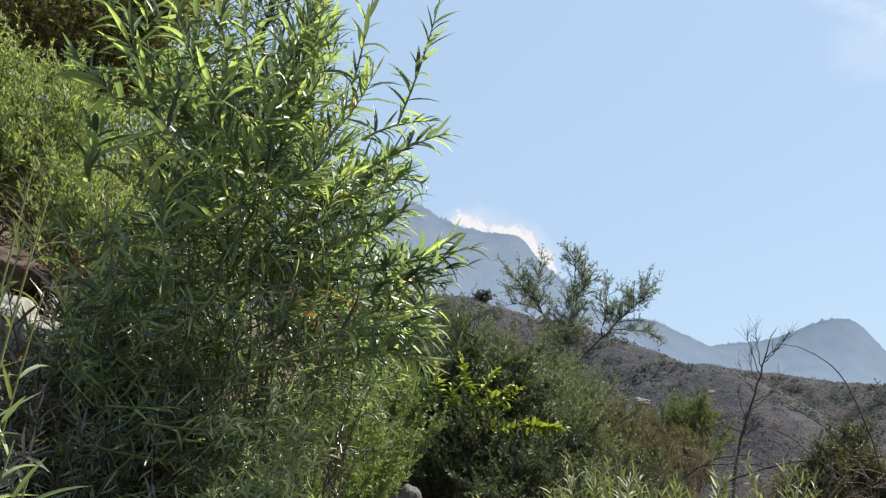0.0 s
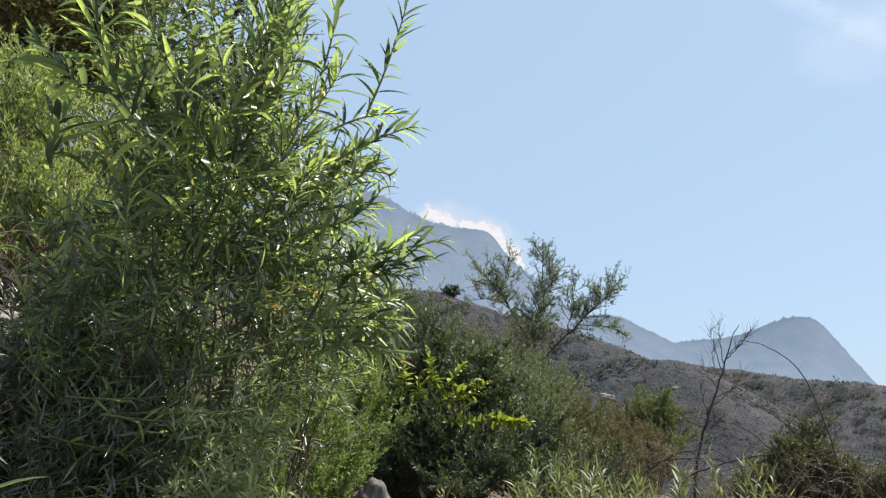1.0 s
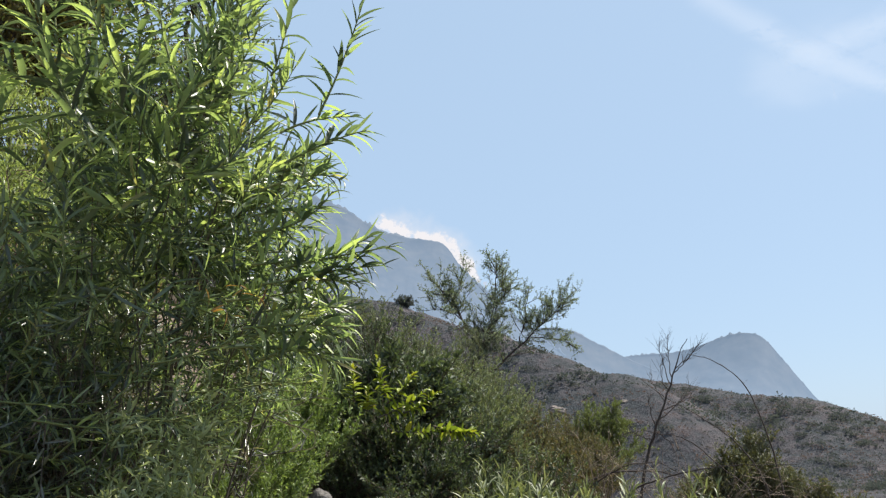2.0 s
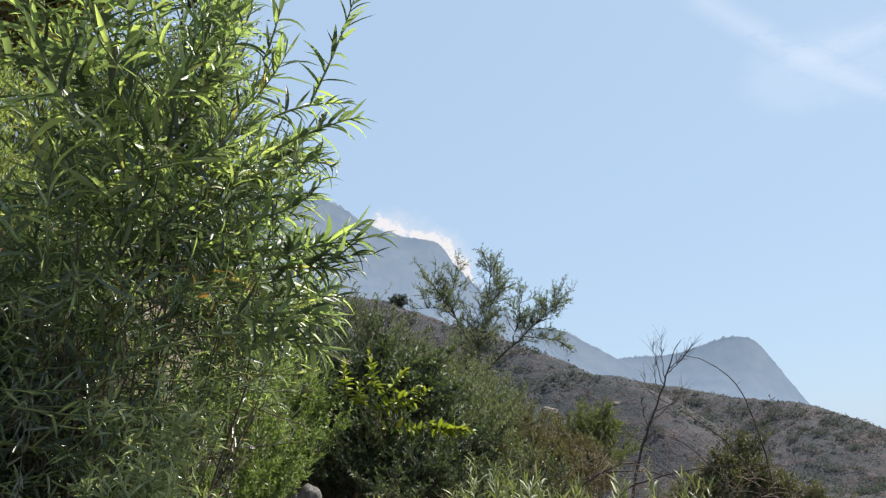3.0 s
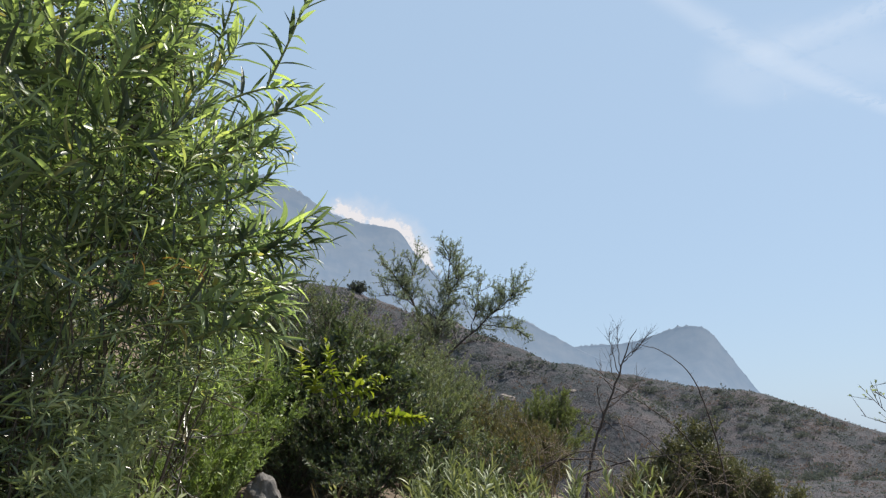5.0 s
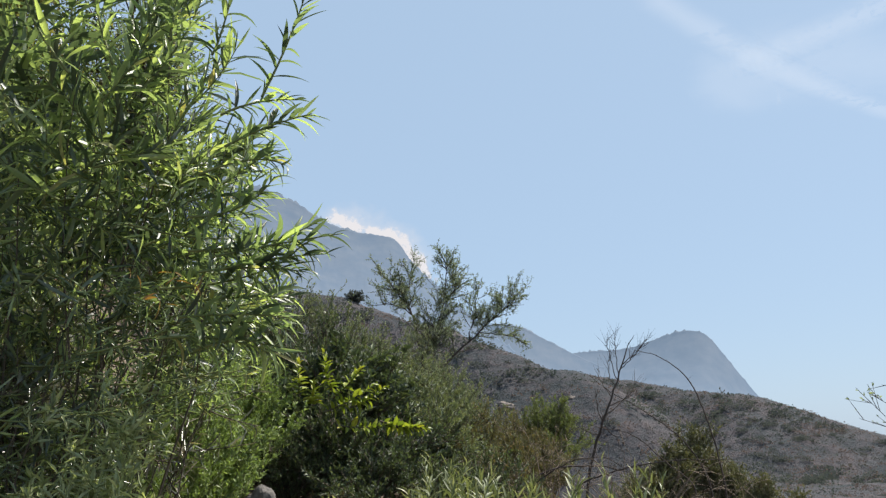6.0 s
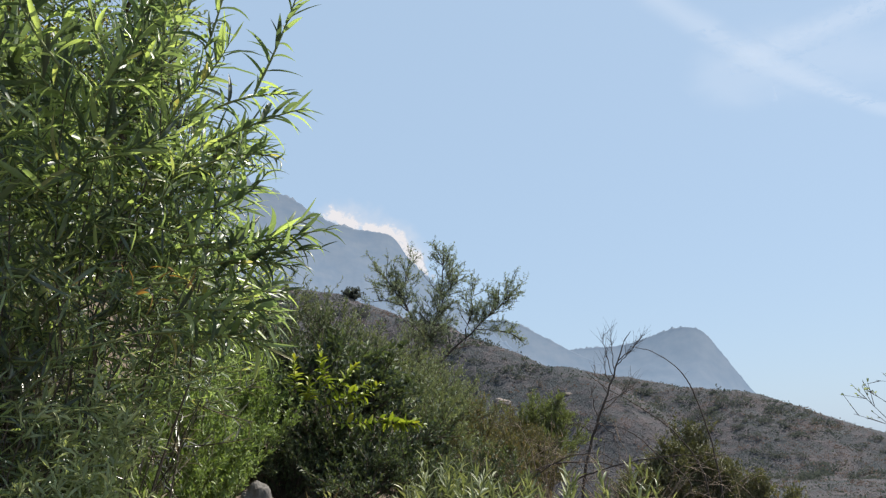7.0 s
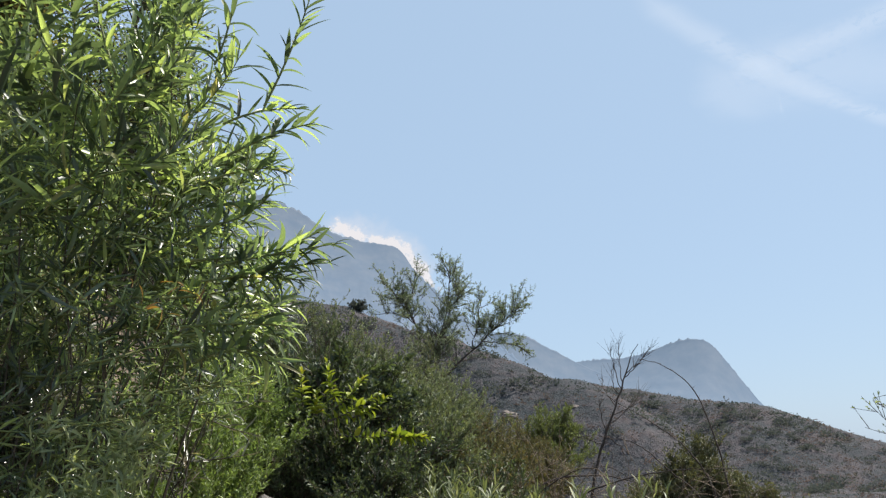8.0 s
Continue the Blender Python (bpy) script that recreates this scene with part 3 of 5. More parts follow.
def single_leaves(shoots, at, way, face, size, meshes, rng):
    """The leaves that can be picked apart: an object each under its shoot, all on a few meshes."""
    per = len(at) // len(shoots)
    for k in range(len(at)):
        top = shoots[k // per]
        w, f = Vector(way[k]), Vector(face[k])
        side = w.cross(f).normalized()
        up_ = side.cross(w)
        rot = Matrix((side, w, up_)).transposed().to_4x4()
        ob = part("leaf", meshes[int(rng.integers(len(meshes)))], top)
        ob.matrix_basis = Matrix.Translation(Vector(at[k])) @ rot @ Matrix.Diagonal((size[k], size[k], size[k], 1))


# the willow's outline: height, bank-side edge, open-side edge
HEIGHTS = [0.9, 1.5, 1.62, 1.72, 1.78, 1.85, 1.97, 2.04, 2.12, 2.2, 2.3, 2.4, 2.55, 2.7, 2.95]
BANK_EDGE = [-1.0, -1.0, -0.99, -0.98, -0.98, -0.99, -1.0, -0.99, -0.96, -0.88, -0.81, -0.78, -0.77, -0.75, -0.70]
OPEN_EDGE = [-0.36, -0.33, -0.28, -0.16, -0.07, -0.03, -0.02, -0.02, -0.09, -0.07, -0.03, -0.07, -0.15, -0.22, -0.32]


def willow_stems(rng, o, tips, thick):
    """Stems that rise steeply from the foot and lean out to their tips."""
    lines, radii = woody(rng, (0, 0, 0), tips - o, thick, 10, 0.55, 0.40)
    return lines, radii


def leaf_sizes(rng, every, o, low, high):
    """Leaves lower down, in the shade, stay shorter, twist and hang."""
    rise = np.clip((every[0][:, 2] + o[2] - low) / (high - low), 0, 1)
    every[3], every[4] = every[3] * (0.55 + 0.60 * rise), every[4] * (0.46 + 0.62 * rise)
    every[1] = unit(every[1] + scatter(rng, len(rise)) * (0.75 - 0.6 * rise)[:, None])
    every[2] = unit(every[2] + scatter(rng, len(rise)) * 0.6)
    return every


def tall_willow():
    """The willow-leaved bush: upright stems, leafy shoots pointing up and out all round, free leading shoots on top."""
    rng = np.random.default_rng(11)
    x, y = -0.60, 2.10
    z = ground_z(x, y) - 0.04
    top = thing("willow_bush", (x, y, z), "tall green willow-leaved bush with narrow glossy leaves beside the trail", "bush", "willow bushes")
    o = np.array([x, y, z])
    n = 46
    u = np.linspace(-1, 1, n) + rng.normal(size=n) * 0.05
    zz = rng.uniform(1.75, 2.62, n) - 0.25 * np.abs(u) ** 3
    left, right = np.interp(zz, HEIGHTS, BANK_EDGE), np.interp(zz, HEIGHTS, OPEN_EDGE)
    tips = np.stack([(left + right) / 2 + (right - left) / 2 * u * 0.82, rng.uniform(1.86, 2.32, n), zz], -1)
    lines, radii = willow_stems(rng, o, tips, 0.0055)
    for k in range(n):
        v, q = tubes(lines[k:k + 1], radii[k:k + 1], 6)
        part("stem", make_mesh("stem", v, q, MAT_BARK, True), top)
    # leafy shoots: where they end, and which way they point
    m = 900
    zz = 1.15 + 1.72 * rng.random(m)
    keep = rng.random(m) < np.interp(zz, [1.1, 1.9, 2.1, 2.4, 2.5, 2.7, 2.9], [0.85, 0.86, 0.68, 0.50, 0.34, 0.20, 0.10])
    zz = zz[keep]
    m = len(zz)
    u = rng.uniform(-1, 1, m)
    u = np.sign(u) * np.abs(u) ** 0.62
    left, right = np.interp(zz, HEIGHTS, BANK_EDGE), np.interp(zz, HEIGHTS, OPEN_EDGE)
    back = rng.random(m)
    end = np.stack([(left + right) / 2 + (right - left) / 2 * u, 1.74 + 0.60 * back + 0.10 * np.abs(u), zz], -1) - o
    lift = np.interp(zz, [1.2, 1.7, 2.05, 2.3, 2.6], [0.0, 0.05, 0.2, 0.55, 1.2])
    way = unit(np.stack([1.0 * u + 0.35, -0.45 + 0.6 * back, lift], -1) + scatter(rng, m) * 0.55)
    size = rng.uniform(0.14, 0.36, m)
    foot = end - way * size[:, None]
    side = arcs(foot, (foot + end) / 2 + np.array([0, 0, -0.02]) + rng.normal(size=(m, 3)) * 0.012, end, 6)
    v, q = tubes(side, np.linspace(0.0028, 0.0010, 6)[None] * np.ones((m, 1)), 4)
    part("twigwork", make_mesh("twigwork", v, q, MAT_GREENSTEM, True), top, kind="stuff")
    a1 = shoot_leaves(rng, side, 21, 0.04, 0.102, 0.122, 1.0, 0.6)
    a2 = shoot_leaves(rng, lines, 13, 0.2, 0.085, 0.115, 1.2, 0.7)
    every = leaf_sizes(rng, [np.concatenate(c) for c in zip(a1, a2)], o, 1.75, 2.45)
    v, q = blades(*every, 3, 0.26)
    part("foliage", make_mesh("foliage", v, q, MAT_WILLOW, True), top, kind="stuff")
    c = np.array(CLEAR)
    lead = arcs(c[:, :3] - o, 2 * c[:, 3:6] - (c[:, :3] + c[:, 6:]) / 2 - o, c[:, 6:] - o, 8)
    shoots = []
    for k in range(len(lead)):
        v, q = tubes(lead[k:k + 1], np.linspace(0.0034, 0.0011, 8)[None], 5)
        shoots.append(part("shoot", make_mesh("shoot", v, q, MAT_GREENSTEM, True), top))
    a3 = shoot_leaves(rng, lead, 24, 0.02, 0.082, 0.11, 1.0, 0.4)
    broad = np.where(a3[0][:, 0] + o[0] < -0.48, 1.22, 1.0)      # the bank-side shoots bear longer leaves
    single_leaves(shoots, a3[0], a3[1], a3[2], a3[3] * broad, BLADE_MESHES, rng)
    w = np.array([-0.25, 1.68, 1.885]) - o + rng.normal(size=(15, 3)) * np.array([0.035, 0.03, 0.022])
    v, q = blades(w, unit(scatter(rng, 15) + np.array([0.9, 0, -0.1])), scatter(rng, 15) + np.array([0, 0, 1.0]), rng.uniform(0.025, 0.045, 15), rng.uniform(0.003, 0.006, 15), rng.uniform(0, 1, 15), 4)
    part("withered_foliage", make_mesh("withered_foliage", v, q, MAT_RUST, True), top, "rust-orange withered leaves", "stuff")


def low_willow(x, y, n, wide, deep, tall, low, seed, label):
    """A lower bush of the same kind: stems, twigs every way, small narrow leaves in a shade-darkened colour."""
    rng = np.random.default_rng(seed)
    z = ground_z(x, y) - 0.04
    top = thing("willow_bush", (x, y, z), label, "bush", "willow bushes")
    o = np.array([x, y, z])
    tips = np.stack([wide * rng.uniform(-1, 1, n), deep * rng.uniform(-1, 1, n), rng.uniform(low, tall, n)], -1)
    lines, radii = willow_stems(rng, o, tips + o, 0.005)
    for k in range(n):
        v, q = tubes(lines[k:k + 1], radii[k:k + 1], 6)
        part("stem", make_mesh("stem", v, q, MAT_BARK, True), top)
    which = np.repeat(np.arange(n), 24)
    s = rng.uniform(0.25, 1.0, len(which))
    at, tan = on_line(lines, which, s)
    way = unit(tan * 0.4 + scatter(rng, len(which)) + np.array([0, -0.1, 0.15]))
    end = at + way * rng.uniform(0.08, 0.24, len(which))[:, None]
    side = arcs(at, (at + end) / 2 - np.array([0, 0, 0.01]), end, 5)
    v, q = tubes(side, np.linspace(0.0022, 0.0009, 5)[None] * np.ones((len(side), 1)), 4)
    part("twigwork", make_mesh("twigwork", v, q, MAT_BARK, True), top, kind="stuff")
    every = leaf_sizes(rng, [*shoot_leaves(rng, side, 15, 0.05, 0.080, 0.125, 1.1, 0.7)], o, 1.4, 2.2)
    v, q = blades(*every, 2, 0.26)
    part("foliage", make_mesh("foliage", v, q, MAT_WILLOW_SHADED, True), top, kind="stuff")


# leading shoots that stand clear of the bush: foot, middle and tip
CLEAR = [
    (-0.101, 1.85, 2.371, -0.043, 1.85, 2.523, 0.005, 1.83, 2.681), (-0.214, 1.83, 2.458, -0.189, 1.83, 2.547, -0.143, 1.81, 2.767),
    (-0.311, 1.86, 2.504, -0.303, 1.86, 2.612, -0.263, 1.84, 2.805), (-0.459, 1.84, 2.544, -0.451, 1.84, 2.636, -0.43, 1.82, 2.796),
    (-0.587, 1.8, 2.497, -0.586, 1.8, 2.617, -0.616, 1.78, 2.791), (-0.619, 1.74, 2.301, -0.715, 1.74, 2.514, -0.791, 1.72, 2.665),
    (-0.71, 1.72, 2.363, -0.772, 1.72, 2.42, -0.836, 1.7, 2.489), (-0.773, 1.7, 2.183, -0.775, 1.7, 2.235, -0.757, 1.68, 2.314),
    (-0.183, 1.78, 1.977, -0.057, 1.78, 2.007, 0.085, 1.76, 2.03), (-0.24, 1.82, 2.073, -0.135, 1.82, 2.098, -0.062, 1.8, 2.165),
    (-0.235, 1.8, 1.836, -0.11, 1.8, 1.845, -0.025, 1.78, 1.828), (-0.208, 1.78, 1.783, -0.097, 1.78, 1.805, -0.033, 1.76, 1.753)]
CLEAR += [
    (-0.176, 1.84, 2.243, -0.082, 1.84, 2.295, 0.014, 1.82, 2.323), (-0.232, 1.86, 2.181, -0.124, 1.86, 2.221, -0.043, 1.84, 2.205),
    (-0.29, 1.82, 1.916, -0.136, 1.82, 1.939, -0.026, 1.8, 1.984), (-0.389, 1.88, 2.365, -0.307, 1.88, 2.483, -0.249, 1.86, 2.61),
    (-0.499, 1.76, 2.432, -0.502, 1.76, 2.519, -0.522, 1.74, 2.626), (-0.711, 1.86, 2.514, -0.732, 1.86, 2.623, -0.727, 1.84, 2.769)]
CLEAR += [
    (-0.235, 1.80, 1.993, -0.108, 1.80, 2.005, 0.018, 1.78, 2.010), (-0.208, 1.78, 1.945, -0.096, 1.78, 1.956, 0.011, 1.76, 1.945),
    (-0.225, 1.82, 1.890, -0.110, 1.82, 1.902, -0.011, 1.80, 1.896), (-0.240, 1.76, 1.847, -0.119, 1.76, 1.855, -0.015, 1.74, 1.845),
    (-0.282, 1.79, 1.809, -0.158, 1.79, 1.808, -0.058, 1.77, 1.778), (-0.269, 1.84, 2.110, -0.178, 1.84, 2.128, -0.084, 1.82, 2.130), (-0.191, 1.86, 2.326, -0.111, 1.86, 2.361, -0.023, 1.84, 2.363),
    (-0.15, 1.80, 1.995, -0.06, 1.80, 2.02, 0.03, 1.79, 2.06), (-0.16, 1.77, 1.95, -0.05, 1.77, 1.975, 0.055, 1.76, 1.985)]
CLEAR += [
    (-0.548, 1.68, 2.197, -0.651, 1.68, 2.399, -0.706, 1.66, 2.577),
    (-0.473, 1.7, 2.335, -0.569, 1.7, 2.483, -0.61, 1.68, 2.651),
    (-0.396, 1.72, 2.369, -0.439, 1.72, 2.497, -0.458, 1.7, 2.63)]
tall_willow()
low_willow(-1.00, 2.12, 26, 0.36, 0.3, 1.30, 0.7, 13, "lower willow-leaved bush at the foot of the bank")
low_willow(-0.95, 1.70, 16, 0.24, 0.2, 1.22, 0.8, 15, "low willow-leaved bush in shade under the bank")
low_willow(-1.16, 2.02, 16, 0.20, 0.18, 0.95, 0.5, 16, "low willow-leaved bush in shade under the bank")
# dark backing, added so that the tall willow's inside reads as shade
low_willow(-0.93, 2.26, 16, 0.22, 0.10, 1.28, 0.8, 23, "added willow-leaved backing bush behind the tall one, shade in its leaf colour")
low_willow(-0.62, 2.42, 30, 0.36, 0.14, 1.42, 0.75, 17, "added willow-leaved backing bush behind the tall one, shade in its leaf colour")
low_willow(-0.92, 2.52, 22, 0.30, 0.15, 1.35, 0.8, 19, "added willow-leaved backing bush behind the tall one, shade in its leaf colour")
low_willow(-0.72, 1.86, 18, 0.26, 0.12, 1.28, 0.8, 18, "willow-leaved bush at the tall one's foot, shade in its leaf colour")


def spray(name, label, category, x, y, foot_z, tips, seed, leaf_len, mats, per=18, singles=True, bush_mat=None, bark=None, width=0.1, spread=1.0):
    """A clump of leafy shoots from one foot to the given tips."""
    rng = np.random.default_rng(seed)
    o = np.array([x, y, foot_z])
    top = thing(name, tuple(o), label, category)
    tips = np.array(tips, float) - o
    n = len(tips)
    start = rng.normal(size=(n, 3)) * 0.03 * np.array([1, 1, 0.1])
    lines = arcs(start, start + (tips - start) * np.array([0.25, 0.25, 0.65]), tips, 8)
    shoots = []
    for k in range(n):
        v, q = tubes(lines[k:k + 1], np.linspace(0.005, 0.0012, 8)[None], 5)
        shoots.append(part("shoot", make_mesh("shoot", v, q, bark or MAT_GREENSTEM, True), top))
    a = shoot_leaves(rng, lines, per, 0.3, leaf_len, width, spread, 0.9)
    if singles:
        single_leaves(shoots, a[0], a[1], a[2], a[3], mats, rng)
    else:
        v, q = blades(*a, 4, 0.25)
        part("foliage", make_mesh("foliage", v, q, bush_mat, True), top, kind="stuff")
    return top


# bright shoots close by on the bank side of the trail
spray("willow_shoot", "young bright green shoots with long narrow leaves", "shoots", -0.74, 0.95, ground_z(-0.74, 0.95) - 0.02,
      [(-0.57, 1.05, 1.69), (-0.55, 1.06, 1.62), (-0.54, 1.06, 1.56), (-0.60, 1.03, 1.75), (-0.56, 1.05, 1.65), (-0.53, 1.07, 1.58)], 12, 0.125, BLADE_MESHES, 22, spread=1.7)
spray("pale_shoot", "pale dry-tipped shoot with curled leaves", "shoots", -0.72, 1.05, ground_z(-0.72, 1.05) - 0.02,
      [(-0.54, 1.07, 1.95), (-0.56, 1.06, 1.89), (-0.57, 1.08, 2.0), (-0.55, 1.10, 1.82)], 14, 0.11, None, 14, False, MAT_REED, width=0.10, spread=1.6)

# the bank: light green shrubs, an oak behind
for k, (bx, by, tall, rx) in enumerate([(-2.12, 4.15, 1.0, 0.50), (-2.75, 4.1, 1.05, 0.5), (-1.75, 4.35, 0.95, 0.4), (-1.5, 3.7, 0.65, 0.4), (-1.25, 4.4, 1.1, 0.45), (-2.0, 3.35, 0.6, 0.4), (-2.5, 3.3, 0.8, 0.45), (-1.6, 4.9, 1.3, 0.5), (-1.78, 3.5, 0.95, 0.36), (-2.2, 3.7, 1.0, 0.4), (-1.42, 3.15, 0.75, 0.3), (-1.12, 3.35, 0.95, 0.34), (-1.0, 3.0, 0.95, 0.28)]):
    shrub("bank_shrub", "light green feathery shrub on the bank", "shrub", bx, by, tall, rx, rx * 0.9, MAT_BANK, 100 + k, 42, 16, 16, 0.033, 0.010, 0.18, 0.15, 0.006, 0.6, group="bank shrubs", sharp=0.4)


def oak(x, y, label, n, spread, per, seed, mat):
    """A broad oak: trunk, limbs, twigs and a crown of small leaves with gaps."""
    rng = np.random.default_rng(seed)
    z = ground_z(x, y) - 0.1
    top = thing("oak_tree", (x, y, z), label, "tree", "oaks on the slope")
    ends = np.stack([rng.uniform(-spread, spread * 0.9, n), rng.uniform(-spread * 0.7, spread * 0.7, n), rng.uniform(1.2, 5.2, n)], -1)
    trunk = arcs(np.array([[0, 0, 0.0]]), np.array([[0.1, 0.1, 0.8]]), np.array([[0.25, 0, 1.6]]), 7)
    v, q = tubes(trunk, np.linspace(0.30, 0.2, 7)[None], 10)
    part("trunk", make_mesh("trunk", v, q, MAT_BARK, True), top)
    lines, radii = woody(rng, (0.25, 0, 1.5), ends, 0.06, 8, 0.5, 0.4)
    which = np.repeat(np.arange(n), 30)
    at, tan = on_line(lines, which, rng.uniform(0.3, 1, len(which)))
    size = rng.uniform(0.3, 0.9, len(which))
    way = unit(tan * 0.5 + scatter(rng, len(which)))
    tl = arcs(at, at + way * size[:, None] * 0.5 + scatter(rng, len(which)) * 0.08, at + way * size[:, None], 5)
    v, q = join([tubes(lines, radii, 6), tubes(tl, np.linspace(0.012, 0.004, 5)[None] * np.ones((len(tl), 1)), 3)])
    part("limbwork", make_mesh("limbwork", v, q, MAT_BARK, True), top, kind="stuff")
    lw = np.repeat(np.arange(len(tl)), per)
    lb, lt = on_line(tl, lw, rng.uniform(0.05, 1, len(lw)))
    lb = lb + rng.normal(size=lb.shape) * 0.07
    v, q = leaflets(lb, scatter(rng, len(lb)), scatter(rng, len(lb)) + np.array([0, 0, 1.0]), rng.uniform(0.04, 0.08, len(lb)), rng.uniform(0.028, 0.05, len(lb)))
    part("crown", make_mesh("crown", v, q, mat), top, kind="stuff")


oak(-4.6, 9.2, "broad olive-brown oak tree on the slope", 40, 3.1, 45, 41, MAT_OAK)
oak(-2.7, 10.6, "open-crowned oak tree with sky showing through", 14, 1.4, 22, 42, MAT_TREE)

# soft green herb shrub beside the trail
shrub("herb_shrub", "soft bright green leafy shrub beside the rock", "shrub", -0.56, 3.3, 1.0, 0.34, 0.3, MAT_HERB, 121, 64, 15, 18, 0.022, 0.009, 0.14, 0.35, 0.005, 0.7, bark=MAT_GREENSTEM)
shrub("herb_shrub", "soft bright green leafy shrub beside the rock", "shrub", -0.80, 3.05, 0.95, 0.40, 0.3, MAT_HERB, 122, 60, 15, 18, 0.023, 0.009, 0.15, 0.35, 0.005, 0.7, bark=MAT_GREENSTEM)


shrub("herb_shrub", "soft bright green leafy shrub beside the rock", "shrub", -0.40, 4.4, 0.86, 0.40, 0.3, MAT_HERB, 125, 64, 15, 18, 0.024, 0.010, 0.13, 0.35, 0.005, 0.7, bark=MAT_GREENSTEM)
shrub("herb_shrub", "soft bright green leafy shrub beside the rock", "shrub", -0.43, 3.6, 0.88, 0.27, 0.25, MAT_HERB, 126, 56, 15, 18, 0.022, 0.009, 0.13, 0.4, 0.005, 0.6, bark=MAT_GREENSTEM)
shrub("herb_shrub", "narrow-leaved olive-green herb in front of the willow", "shrub", -0.38, 1.75, 1.46, 0.16, 0.10, MAT_REEDHERB, 123, 56, 17, 17, 0.038, 0.007, 0.12, 0.3, 0.0018, 0.2, bark=MAT_GREENSTEM, sharp=0.2, loose=0.8)
shrub("herb_shrub", "narrow-leaved olive-green herb in front of the willow", "shrub", -0.54, 1.74, 1.28, 0.14, 0.10, MAT_REEDHERB, 124, 50, 16, 17, 0.036, 0.007, 0.12, 0.3, 0.0018, 0.2, bark=MAT_GREENSTEM, sharp=0.2, loose=0.8)


def sumac():
    """Dark shrub with glossy oval leaves and sprays of yellow leaves."""
    top = shrub("sumac_bush", "dark glossy sumac bush with sprays of yellow-green leaves", "bush", 0.20, 5.3, 0.86, 0.62, 0.45, MAT_SUMAC, 131, 60, 17, 16, 0.048, 0.024, 0.18, 0.15, 0.012, 0.4)
    rng = np.random.default_rng(132)
    o = np.array(top.location)
    ways = np.array([(-0.04, 4.5, 1.85, -0.053, 4.5, 2.041), (0.13, 4.5, 1.88, 0.077, 4.5, 2.101), (0.13, 4.5, 1.84, 0.291, 4.5, 2.011), (0.09, 4.5, 1.77, 0.365, 4.5, 1.921),
                     (0.38, 4.45, 1.72, 0.636, 4.45, 1.682), (0.22, 4.5, 1.79, 0.419, 4.5, 1.906), (0.032, 4.5, 1.80, 0.03, 4.5, 1.937), (0.15, 4.45, 1.70, 0.44, 4.45, 1.705), (0.40, 4.46, 1.70, 0.60, 4.46, 1.70)])
    foot, tip = ways[:, :3] - o, ways[:, 3:] - o
    lines = arcs(foot, (foot + tip) / 2 + np.array([0, 0, -0.03]), tip, 6)
    sprigs = []
    for k in range(len(lines)):
        v, q = tubes(lines[k:k + 1], np.linspace(0.006, 0.002, 6)[None], 5)
        sprigs.append(part("shoot", make_mesh("shoot", v, q, MAT_BARK, True), top, "shoot with yellow-green leaves"))
    bl = blades(np.zeros((1, 3)), np.array([[0, 1.0, 0]]), np.array([[0, 0, 1.0]]), np.array([1.0]), np.array([0.45]), np.array([0.4]), 4, 0.3)
    mesh = [make_mesh("leaf", *bl, MAT_YELLOW_ONE, True)]
    a = shoot_leaves(rng, lines, 30, 0.05, 0.054, 0.45, 1.3, 0.5)
    single_leaves(sprigs, a[0], a[1], a[2], a[3], mesh, rng)


sumac()
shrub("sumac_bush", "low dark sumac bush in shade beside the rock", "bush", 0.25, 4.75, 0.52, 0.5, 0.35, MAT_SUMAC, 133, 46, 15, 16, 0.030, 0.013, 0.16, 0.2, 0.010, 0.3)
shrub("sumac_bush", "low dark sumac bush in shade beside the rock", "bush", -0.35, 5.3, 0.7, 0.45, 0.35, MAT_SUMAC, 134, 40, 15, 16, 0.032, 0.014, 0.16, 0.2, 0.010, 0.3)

# dark scrub added over bare sand, in place of the shadow under the bushes
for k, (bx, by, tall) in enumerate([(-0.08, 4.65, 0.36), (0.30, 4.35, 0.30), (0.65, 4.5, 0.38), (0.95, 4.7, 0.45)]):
    shrub("low_scrub", "added low dark green scrub where shadow lies at the bushes' feet", "shrub", bx, by, tall, 0.32, 0.28, MAT_SUMAC, 150 + k, 30, 11, 13, 0.026, 0.010, 0.12, 0.3, 0.006, 0.4, group="low scrub")

for k, (bx, by, tall, rx) in enumerate([(-0.05, 6.3, 1.10, 0.5), (0.38, 6.15, 0.92, 0.42)]):
    shrub("sumac_bush", "taller dark green bush behind the yellow sprays", "bush", bx, by, tall, rx, rx * 0.9, MAT_SUMAC, 148 + k, 46, 16, 17, 0.034, 0.014, 0.2, 0.2, 0.010, 0.45, inner=0.3)

